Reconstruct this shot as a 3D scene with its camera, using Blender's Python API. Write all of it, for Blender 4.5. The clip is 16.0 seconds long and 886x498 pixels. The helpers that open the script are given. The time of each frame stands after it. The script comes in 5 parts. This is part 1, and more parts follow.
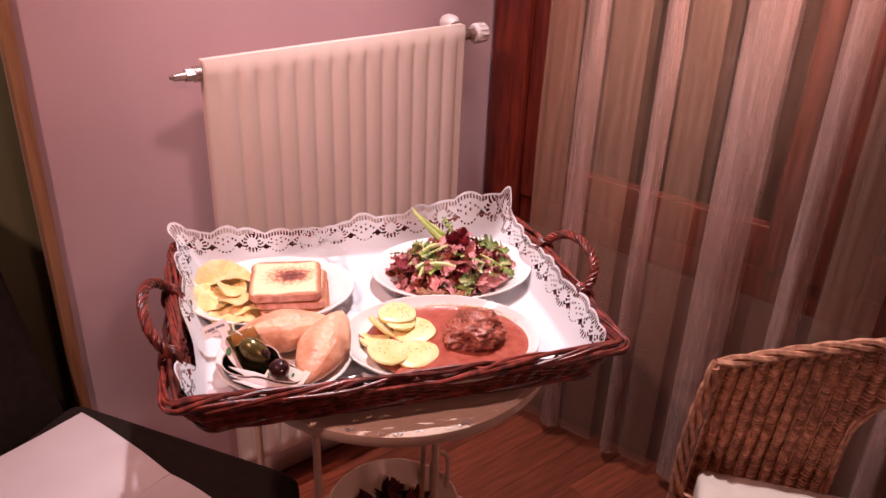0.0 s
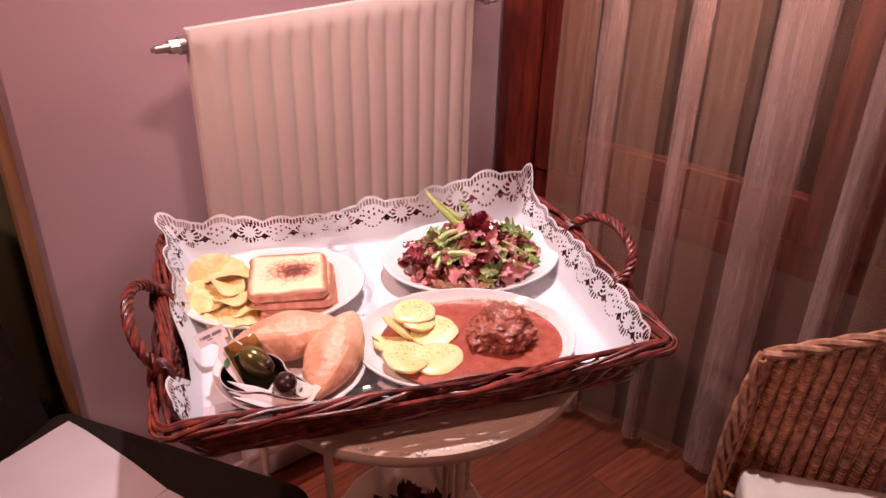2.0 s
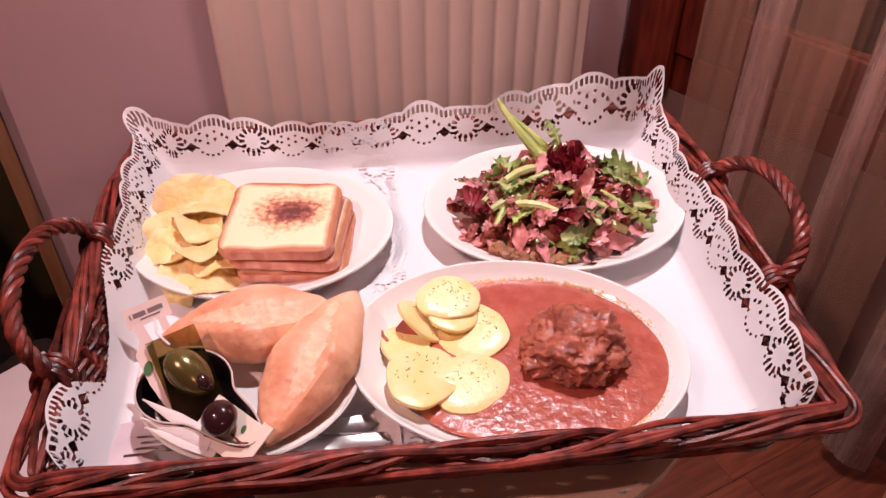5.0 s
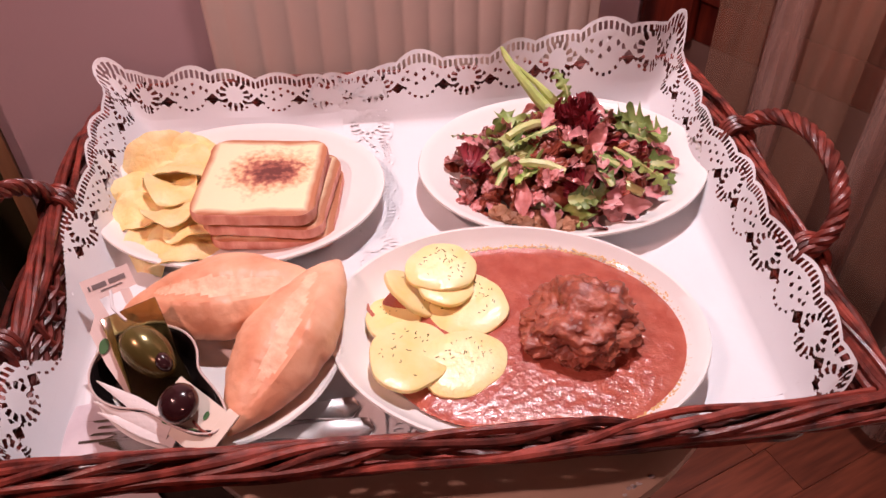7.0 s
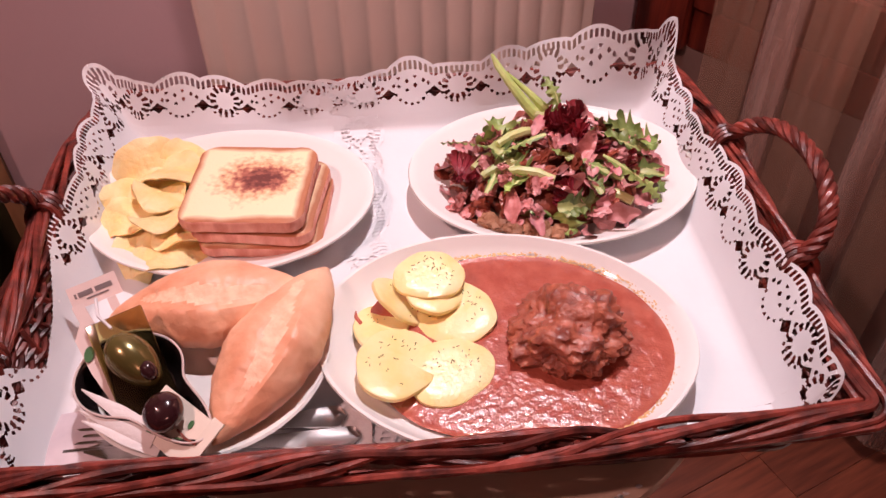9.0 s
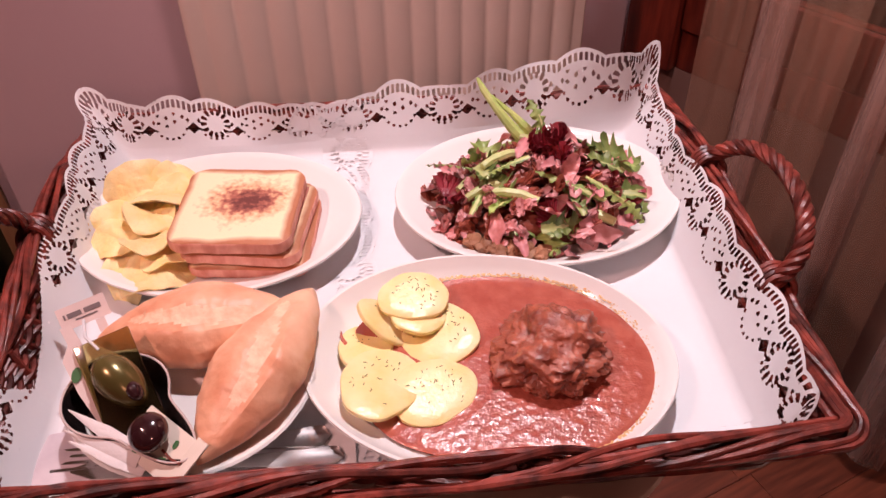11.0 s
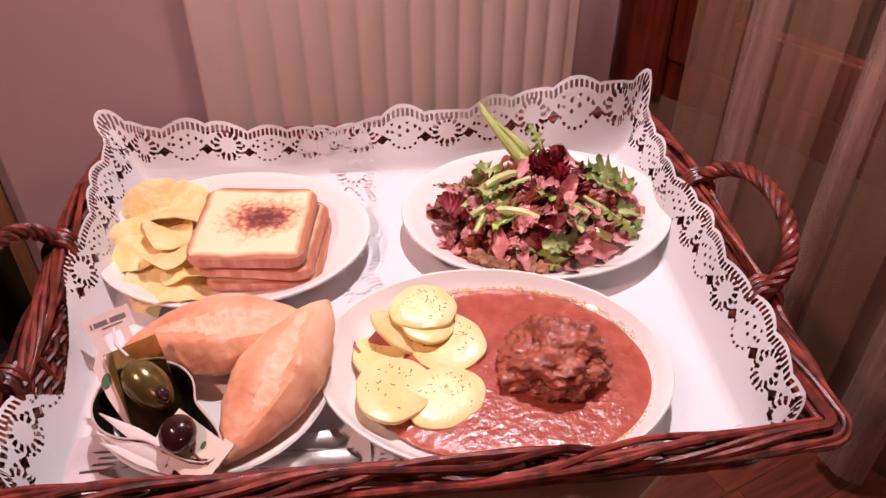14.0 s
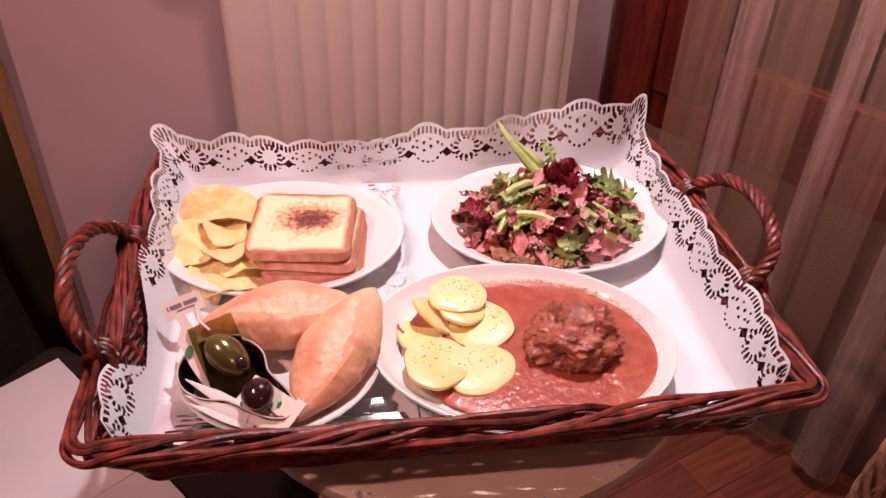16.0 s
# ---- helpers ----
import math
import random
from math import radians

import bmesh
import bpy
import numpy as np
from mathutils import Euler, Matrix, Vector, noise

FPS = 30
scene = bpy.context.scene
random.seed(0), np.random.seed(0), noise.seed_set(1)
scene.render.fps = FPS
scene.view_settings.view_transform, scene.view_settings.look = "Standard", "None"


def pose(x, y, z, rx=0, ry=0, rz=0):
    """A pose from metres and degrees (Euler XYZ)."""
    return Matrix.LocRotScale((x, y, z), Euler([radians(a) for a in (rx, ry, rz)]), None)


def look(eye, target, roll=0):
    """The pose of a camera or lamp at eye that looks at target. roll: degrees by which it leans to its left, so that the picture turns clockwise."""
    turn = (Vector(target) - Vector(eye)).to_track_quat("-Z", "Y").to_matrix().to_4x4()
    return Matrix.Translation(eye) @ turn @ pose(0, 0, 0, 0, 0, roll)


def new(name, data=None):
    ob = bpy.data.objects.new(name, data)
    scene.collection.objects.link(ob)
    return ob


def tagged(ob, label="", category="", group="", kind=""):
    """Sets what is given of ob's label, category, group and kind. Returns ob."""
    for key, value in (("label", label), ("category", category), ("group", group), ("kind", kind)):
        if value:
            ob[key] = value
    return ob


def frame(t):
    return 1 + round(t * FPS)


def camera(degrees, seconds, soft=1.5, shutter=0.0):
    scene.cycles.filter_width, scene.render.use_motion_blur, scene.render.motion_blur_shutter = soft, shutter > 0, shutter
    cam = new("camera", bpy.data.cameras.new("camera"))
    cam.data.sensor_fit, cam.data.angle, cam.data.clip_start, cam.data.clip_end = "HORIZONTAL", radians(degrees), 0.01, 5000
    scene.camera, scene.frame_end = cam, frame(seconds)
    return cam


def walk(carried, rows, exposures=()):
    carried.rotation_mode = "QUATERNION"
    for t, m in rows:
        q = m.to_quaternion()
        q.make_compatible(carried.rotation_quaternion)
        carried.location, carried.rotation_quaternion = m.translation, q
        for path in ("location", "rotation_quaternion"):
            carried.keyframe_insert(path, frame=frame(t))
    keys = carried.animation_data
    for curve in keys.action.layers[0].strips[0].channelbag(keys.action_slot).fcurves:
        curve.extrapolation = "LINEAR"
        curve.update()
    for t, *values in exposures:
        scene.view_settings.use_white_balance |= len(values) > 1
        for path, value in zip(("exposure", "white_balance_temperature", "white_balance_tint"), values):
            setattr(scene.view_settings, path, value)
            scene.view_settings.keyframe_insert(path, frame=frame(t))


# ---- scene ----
cam = camera(57.0, 16.0)
PATH = [
    (0, (0.006, -0.036, 1.457), (0.653, 1.618, 0.537), 2.3),
    (0.5, (0.008, -0.027, 1.457), (0.651, 1.622, 0.526), 2.2),
    (1, (0.016, -0.005, 1.451), (0.652, 1.638, 0.504), 1.8),
    (1.5, (0.02, 0.037, 1.44), (0.659, 1.667, 0.472), 1.5),
    (2, (0.022, 0.101, 1.425), (0.666, 1.711, 0.429), 1.3),
    (2.5, (0.053, 0.181, 1.404), (0.655, 1.781, 0.365), 1.2),
    (3, (0.103, 0.268, 1.38), (0.624, 1.853, 0.277), 1.7),
    (3.5, (0.153, 0.334, 1.357), (0.59, 1.902, 0.194), 1.6),
    (4, (0.191, 0.381, 1.341), (0.561, 1.928, 0.128), 1.0),
    (4.5, (0.211, 0.415, 1.324), (0.536, 1.94, 0.07), 0.3),
    (4.7, (0.215, 0.425, 1.321), (0.521, 1.937, 0.048), 0.2),
    (6.8, (0.255, 0.487, 1.271), (0.473, 1.93, -0.097), -1.4),
    (7, (0.254, 0.491, 1.269), (0.477, 1.931, -0.1), -1.3),
    (7.5, (0.256, 0.496, 1.266), (0.479, 1.935, -0.105), -1.3),
    (8, (0.257, 0.497, 1.266), (0.485, 1.937, -0.103), -1.1),
    (8.5, (0.259, 0.495, 1.268), (0.489, 1.938, -0.098), -0.9),
    (9, (0.262, 0.493, 1.27), (0.492, 1.939, -0.092), -1.0),
    (11.5, (0.274, 0.485, 1.281), (0.514, 1.965, -0.042), -1.0),
    (12, (0.274, 0.485, 1.282), (0.518, 1.971, -0.035), -0.9),
    (12.5, (0.271, 0.484, 1.284), (0.523, 1.973, -0.028), -0.6),
    (13, (0.263, 0.478, 1.287), (0.526, 1.972, -0.016), -0.4),
    (13.5, (0.255, 0.467, 1.291), (0.53, 1.969, -0.001), -0.1),
    (14, (0.246, 0.454, 1.298), (0.532, 1.96, 0.014), 0.1),
    (14.5, (0.234, 0.438, 1.303), (0.534, 1.952, 0.031), 0.4),
    (15, (0.215, 0.42, 1.31), (0.532, 1.94, 0.05), 1.0),
    (15.5, (0.192, 0.396, 1.319), (0.535, 1.927, 0.079), 1.5),
    (16, (0.167, 0.364, 1.332), (0.534, 1.909, 0.116), 2.0),
]
walk(cam, [(t, look(eye, target, roll)) for t, eye, target, roll in PATH],
     [(0.0, 0.13), (2.0, 0.06), (4.5, -0.07), (8.0, -0.17), (12.5, -0.17), (16.0, -0.08)])

# ---- lights ----
LAMP = (1.0, 0.72, 0.66)
world = bpy.data.worlds.new("world")
world.use_nodes = True
world.node_tree.nodes["Background"].inputs[0].default_value = (0.008, 0.006, 0.008, 1)
scene.world = world


def spot(eye, target, watts, cone, blend=0.6, radius=0.03, colour=LAMP):
    data = bpy.data.lights.new("unseen_spot", "SPOT")
    data.energy, data.spot_size, data.spot_blend, data.shadow_soft_size, data.color = watts, radians(cone), blend, radius, colour
    ob = new("unseen_spot", data)
    ob.matrix_world = look(eye, target)
    return ob


CEIL = 2.5
# The first spot follows the cast shadows; the other four are added, unseen fills.
SPOTS = [((0.53, 1.36, CEIL - 0.03), (0.63, 0.88, 0.75), 132, 72, 1.0, (1.0, 0.85, 0.915), 0.025),
         ((0.7, -1.8, CEIL - 0.03), (0.34, 1.35, 1.25), 62, 62, 1.0, (1.0, 0.44, 0.38), 0.14),
         ((0.78, 0.55, CEIL - 0.03), (1.16, 1.20, 1.60), 360, 42, 1.0, (1.0, 0.62, 0.59), 0.04),
         ((-0.75, 0.55, CEIL - 0.03), (-0.05, 1.35, 0.92), 96, 70, 1.0, (1.0, 0.52, 0.48), 0.05),
         ((0.45, 0.72, CEIL - 0.03), (0.30, 1.5, 1.42), 72, 42, 1.0, (1.0, 0.56, 0.57), 0.09)]
for eye, target, watts, cone, blend, colour, radius in SPOTS:
    spot(eye, target, watts, cone, blend, radius, colour)

# ---- materials ----


def shade(name, c1, c2=None, scale=20.0, rough=0.5, rough2=None, metal=0.0, bump=0.0, bscale=None, coat=0.0, spec=0.5,
          stretch=(1, 1, 1), fine=0.0, vary=0.0, sub=0.0, trans=0.0, detail=5.0, sheen=0.0):
    """A procedural surface: two colours mixed by noise, varied roughness, two scales of relief, and a tone of its own for each object."""
    m = bpy.data.materials.new(name)
    m.use_nodes = True
    n, l = m.node_tree.nodes, m.node_tree.links
    b = n["Principled BSDF"]
    tc = n.new("ShaderNodeTexCoord")
    mp = n.new("ShaderNodeMapping")
    mp.inputs["Scale"].default_value = stretch
    l.new(tc.outputs["Object"], mp.inputs[0])
    no = n.new("ShaderNodeTexNoise")
    no.inputs["Scale"].default_value, no.inputs["Detail"].default_value = scale, detail
    l.new(mp.outputs[0], no.inputs["Vector"])
    ra = n.new("ShaderNodeValToRGB")
    ra.color_ramp.elements[0].position, ra.color_ramp.elements[1].position = 0.32, 0.68
    c2 = c2 or tuple(c * 0.85 for c in c1)
    ra.color_ramp.elements[0].color, ra.color_ramp.elements[1].color = (*c2, 1), (*c1, 1)
    l.new(no.outputs["Fac"], ra.inputs[0])
    out = ra.outputs[0]
    if vary:
        oi = n.new("ShaderNodeObjectInfo")
        mr = n.new("ShaderNodeMapRange")
        mr.inputs["To Min"].default_value, mr.inputs["To Max"].default_value = 1 - vary, 1 + vary
        l.new(oi.outputs["Random"], mr.inputs["Value"])
        hs = n.new("ShaderNodeHueSaturation")
        l.new(mr.outputs[0], hs.inputs["Value"])
        l.new(out, hs.inputs["Color"])
        out = hs.outputs[0]
    l.new(out, b.inputs["Base Color"])
    if rough2 is not None:
        mr = n.new("ShaderNodeMapRange")
        mr.inputs["To Min"].default_value, mr.inputs["To Max"].default_value = rough, rough2
        l.new(no.outputs["Fac"], mr.inputs["Value"])
        l.new(mr.outputs[0], b.inputs["Roughness"])
    else:
        b.inputs["Roughness"].default_value = rough
    b.inputs["Metallic"].default_value = metal
    b.inputs["Specular IOR Level"].default_value = spec
    b.inputs["Coat Weight"].default_value = coat
    b.inputs["Coat Roughness"].default_value = 0.18
    b.inputs["Sheen Weight"].default_value = sheen
    b.inputs["Transmission Weight"].default_value = trans
    if sub:
        b.inputs["Subsurface Weight"].default_value = sub
        b.inputs["Subsurface Radius"].default_value = (0.006, 0.003, 0.002)
    if bump:
        n2 = n.new("ShaderNodeTexNoise")
        n2.inputs["Scale"].default_value, n2.inputs["Detail"].default_value = bscale or scale * 3, 6
        l.new(mp.outputs[0], n2.inputs["Vector"])
        bu = n.new("ShaderNodeBump")
        bu.inputs["Strength"].default_value, bu.inputs["Distance"].default_value = bump, 0.002
        l.new(n2.outputs["Fac"], bu.inputs["Height"])
        l.new(bu.outputs[0], b.inputs["Normal"])
        l.new(bu.outputs[0], b.inputs["Coat Normal"])
    return m


WALL = shade("mauve_plaster", (0.62, 0.47, 0.50), (0.57, 0.425, 0.46), 3, 0.75, bump=0.15, bscale=140)
WHITEWASH = shade("ceiling_paint", (0.75, 0.70, 0.68), scale=4, rough=0.8, bump=0.1, bscale=90)
SKIRT = shade("skirting_paint", (0.62, 0.55, 0.52), (0.55, 0.48, 0.46), 8, 0.45)
ENAMEL = shade("radiator_enamel", (0.80, 0.70, 0.62), (0.77, 0.66, 0.58), 6, 0.22, 0.28, bump=0.04, bscale=60)
CHROME = shade("brushed_nickel", (0.55, 0.47, 0.43), (0.42, 0.35, 0.32), 60, 0.28, 0.45, metal=1.0)
PLASTIC = shade("white_plastic", (0.82, 0.78, 0.76), scale=12, rough=0.35)
DARKWOOD = shade("dark_stained_wood", (0.20, 0.030, 0.015), (0.085, 0.011, 0.007), 14, 0.35, 0.5, bump=0.25, bscale=60, stretch=(6, 6, 0.6), coat=0.15)
FLOORWOOD = shade("red_brown_floorboard", (0.26, 0.060, 0.028), (0.13, 0.028, 0.014), 10, 0.28, 0.42, bump=0.15, bscale=45, stretch=(0.7, 8, 8), vary=0.25, coat=0.2)
GREEN = shade("dull_green_paint", (0.20, 0.21, 0.11), (0.15, 0.16, 0.08), 5, 0.6, bump=0.1)
TANWOOD = shade("tan_wood_edge", (0.42, 0.24, 0.12), (0.30, 0.16, 0.08), 12, 0.5, bump=0.2, bscale=50, stretch=(6, 6, 0.6))
SOFA = shade("dark_brown_upholstery", (0.018, 0.010, 0.006), (0.010, 0.006, 0.004), 60, 0.8, bump=0.5, bscale=500, spec=0.25)
PAGE = shade("page_paper", (0.66, 0.60, 0.61), (0.58, 0.52, 0.54), 7, 0.45, 0.55, bump=0.05, bscale=30)
WHITEMETAL = shade("cream_enamelled_metal", (0.70, 0.54, 0.42), (0.63, 0.46, 0.34), 14, 0.55, bump=0.05, bscale=60)
FLAKE = shade("bare_white_primer", (0.85, 0.83, 0.82), scale=60, rough=0.6)
RATTAN = shade("varnished_wicker", (0.25, 0.044, 0.030), (0.038, 0.007, 0.006), 62, 0.30, 0.50, bump=0.35, bscale=220, vary=0.5, coat=0.12, spec=0.4)
LOOM = shade("brown_loom_weave", (0.66, 0.33, 0.20), (0.26, 0.098, 0.052), 70, 0.42, 0.6, bump=0.4, bscale=300, vary=0.22)
CUSHION = shade("cream_cotton", (0.75, 0.65, 0.56), (0.70, 0.59, 0.50), 30, 0.85, bump=0.5, bscale=600)
PAPER = shade("white_lace_paper", (0.76, 0.76, 0.775), (0.72, 0.72, 0.74), 9, 0.65, bump=0.12, bscale=90)
CHINA = shade("white_glazed_china", (0.87, 0.85, 0.82), (0.85, 0.82, 0.79), 5, 0.12, spec=0.5)
RIMGLINT = shade("rim_highlight", (0.70, 0.58, 0.55), scale=40, rough=0.15)
BLACKGLAZE = shade("black_glazed_ceramic", (0.014, 0.010, 0.010), scale=8, rough=0.12)
STEEL = shade("polished_steel", (0.62, 0.58, 0.56), (0.5, 0.46, 0.45), 30, 0.16, 0.26, metal=1.0)
CRUST = shade("roll_crust", (0.91, 0.55, 0.36), (0.72, 0.30, 0.17), 24, 0.32, 0.52, bump=0.4, bscale=150, sub=0.05)
FLOUR = shade("pale_torn_crumb", (0.93, 0.66, 0.46), (0.80, 0.42, 0.26), 80, 0.65, bump=0.6, bscale=200)
SLICESIDE = shade("toast_side", (0.86, 0.46, 0.37), (0.60, 0.22, 0.16), 80, 0.7, bump=0.6, bscale=300, stretch=(1, 1, 0.35))
HAM = shade("cooked_ham", (0.55, 0.20, 0.16), (0.42, 0.13, 0.10), 50, 0.4, bump=0.3)
CHIP = shade("potato_crisp", (0.95, 0.82, 0.45), (0.92, 0.67, 0.26), 34, 0.40, 0.55, bump=0.7, bscale=200, vary=0.08, sub=0.25)
POTATO = shade("boiled_potato", (0.94, 0.82, 0.45), (0.90, 0.70, 0.27), 38, 0.26, 0.5, bump=0.3, bscale=190, vary=0.05, sub=0.15, coat=0.2)
HERB = shade("dried_herb", (0.11, 0.14, 0.04), (0.06, 0.08, 0.02), 90, 0.8)
MEAT = shade("braised_meat", (0.50, 0.138, 0.076), (0.20, 0.042, 0.025), 95, 0.22, 0.45, bump=0.7, bscale=300, coat=0.45)
OIL = shade("oily_sauce_edge", (0.74, 0.50, 0.24), (0.62, 0.34, 0.14), 120, 0.1, coat=0.5)
LEAF = shade("green_salad_leaf", (0.34, 0.44, 0.13), (0.10, 0.18, 0.04), 40, 0.30, 0.45, bump=0.5, bscale=200, vary=0.4, sub=0.08)
PALELEAF = shade("pale_leaf_rib", (0.68, 0.68, 0.34), (0.40, 0.48, 0.15), 50, 0.4, bump=0.3, vary=0.2, sub=0.1)
SPEAR = shade("pale_green_spear", (0.56, 0.64, 0.22), (0.34, 0.46, 0.12), 60, 0.35, bump=0.3, sub=0.1)
REDLEAF = shade("dark_red_lettuce", (0.34, 0.032, 0.050), (0.12, 0.012, 0.020), 70, 0.32, 0.45, bump=0.5, bscale=220, vary=0.3)
HAMBIT = shade("pink_ham_dice", (0.76, 0.37, 0.37), (0.50, 0.16, 0.15), 90, 0.35, bump=0.5, vary=0.25, coat=0.2)
BACON = shade("brown_bacon_bit", (0.34, 0.080, 0.045), (0.15, 0.026, 0.016), 90, 0.35, bump=0.5, vary=0.3, coat=0.2)
ONION = shade("pink_onion", (0.76, 0.38, 0.38), (0.62, 0.22, 0.24), 60, 0.3, vary=0.15, sub=0.1)
WALNUT = shade("walnut_kernel", (0.46, 0.23, 0.13), (0.27, 0.11, 0.055), 120, 0.55, bump=0.8, bscale=300, vary=0.2)
POTPOURRI = shade("dried_red_petals", (0.16, 0.012, 0.018), (0.06, 0.006, 0.010), 60, 0.6, bump=0.5, vary=0.4)
BOWLIN = shade("cream_bowl", (0.84, 0.72, 0.58), (0.78, 0.62, 0.46), 14, 0.3)
OLIVEGREEN = shade("green_oil_capsule", (0.24, 0.195, 0.065), (0.13, 0.100, 0.028), 26, 0.24, metal=0.55, coat=0.5)
VINEGAR = shade("dark_vinegar_capsule", (0.035, 0.010, 0.012), scale=20, rough=0.06, coat=0.6)
CARD = shade("cream_card", (0.78, 0.70, 0.60), (0.72, 0.62, 0.52), 30, 0.5)
PINKCARD = shade("pale_pink_card", (0.80, 0.66, 0.62), scale=25, rough=0.5)
INK = shade("grey_print", (0.20, 0.16, 0.16), scale=30, rough=0.6)
GREENINK = shade("green_print", (0.05, 0.16, 0.05), scale=30, rough=0.6)
NAPKIN = shade("napkin_paper", (0.82, 0.78, 0.77), (0.76, 0.71, 0.70), 40, 0.8, bump=0.3, bscale=300)
SACHET = shade("printed_sachet", (0.70, 0.62, 0.64), (0.50, 0.44, 0.48), 25, 0.35)
LAMPRING = shade("lamp_ring", (0.75, 0.72, 0.7), scale=10, rough=0.4)
# Mauve wall under the window, with its shade put into the base colour.
SHADEDWALL = shade("shaded_mauve_wall", (0.20, 0.12, 0.10), (0.16, 0.09, 0.075), 6, 0.7, bump=0.15, bscale=120)
NIGHT = shade("night_outside", (0.006, 0.005, 0.005), scale=2, rough=0.9)


def glass(name, colour, rough=0.02):
    m = bpy.data.materials.new(name)
    m.use_nodes = True
    b = m.node_tree.nodes["Principled BSDF"]
    b.inputs["Base Color"].default_value = (*colour, 1)
    b.inputs["Roughness"].default_value, b.inputs["Transmission Weight"].default_value = rough, 1.0
    b.inputs["IOR"].default_value = 1.45
    return m


PANE = glass("window_glass", (0.85, 0.9, 0.88))
BLISTER = glass("green_clear_plastic", (0.50, 0.46, 0.20), 0.08)


def sheer(name, dark, light, gaps):
    """Striped voile: threads that reflect and let light through, with gaps between them."""
    m = bpy.data.materials.new(name)
    m.use_nodes = True
    n, l = m.node_tree.nodes, m.node_tree.links
    n.remove(n["Principled BSDF"])
    tc = n.new("ShaderNodeTexCoord")
    mp = n.new("ShaderNodeMapping")
    mp.inputs["Scale"].default_value = (90, 90, 5)
    l.new(tc.outputs["Object"], mp.inputs[0])
    no = n.new("ShaderNodeTexNoise")
    no.inputs["Scale"].default_value, no.inputs["Detail"].default_value = 1.0, 6
    l.new(mp.outputs[0], no.inputs["Vector"])
    ra = n.new("ShaderNodeValToRGB")
    ra.color_ramp.elements[0].position, ra.color_ramp.elements[1].position = 0.3, 0.7
    ra.color_ramp.elements[0].color, ra.color_ramp.elements[1].color = (*dark, 1), (*light, 1)
    l.new(no.outputs["Fac"], ra.inputs[0])
    d, t, tr = n.new("ShaderNodeBsdfDiffuse"), n.new("ShaderNodeBsdfTranslucent"), n.new("ShaderNodeBsdfTransparent")
    g = n.new("ShaderNodeBsdfGlossy")
    g.inputs["Roughness"].default_value = 0.45
    for x in (d, t, g):
        l.new(ra.outputs[0], x.inputs["Color"])
    m1, m2, m3 = n.new("ShaderNodeMixShader"), n.new("ShaderNodeMixShader"), n.new("ShaderNodeMixShader")
    m1.inputs[0].default_value, m2.inputs[0].default_value = 0.20, 0.10
    weave = n.new("ShaderNodeMapRange")
    weave.inputs["To Min"].default_value, weave.inputs["To Max"].default_value = gaps + 0.08, gaps - 0.08
    l.new(no.outputs["Fac"], weave.inputs["Value"])
    l.new(weave.outputs[0], m3.inputs[0])
    l.new(d.outputs[0], m1.inputs[1])
    l.new(t.outputs[0], m1.inputs[2])
    l.new(m1.outputs[0], m2.inputs[1])
    l.new(g.outputs[0], m2.inputs[2])
    l.new(m2.outputs[0], m3.inputs[1])
    l.new(tr.outputs[0], m3.inputs[2])
    l.new(m3.outputs[0], n["Material Output"].inputs[0])
    return m


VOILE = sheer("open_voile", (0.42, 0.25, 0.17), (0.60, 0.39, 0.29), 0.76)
# Paler, less open copy of the voile: brightness of forward folds put into its colour.
LITVOILE = sheer("lit_fold_voile", (0.52, 0.34, 0.275), (0.76, 0.55, 0.485), 0.62)


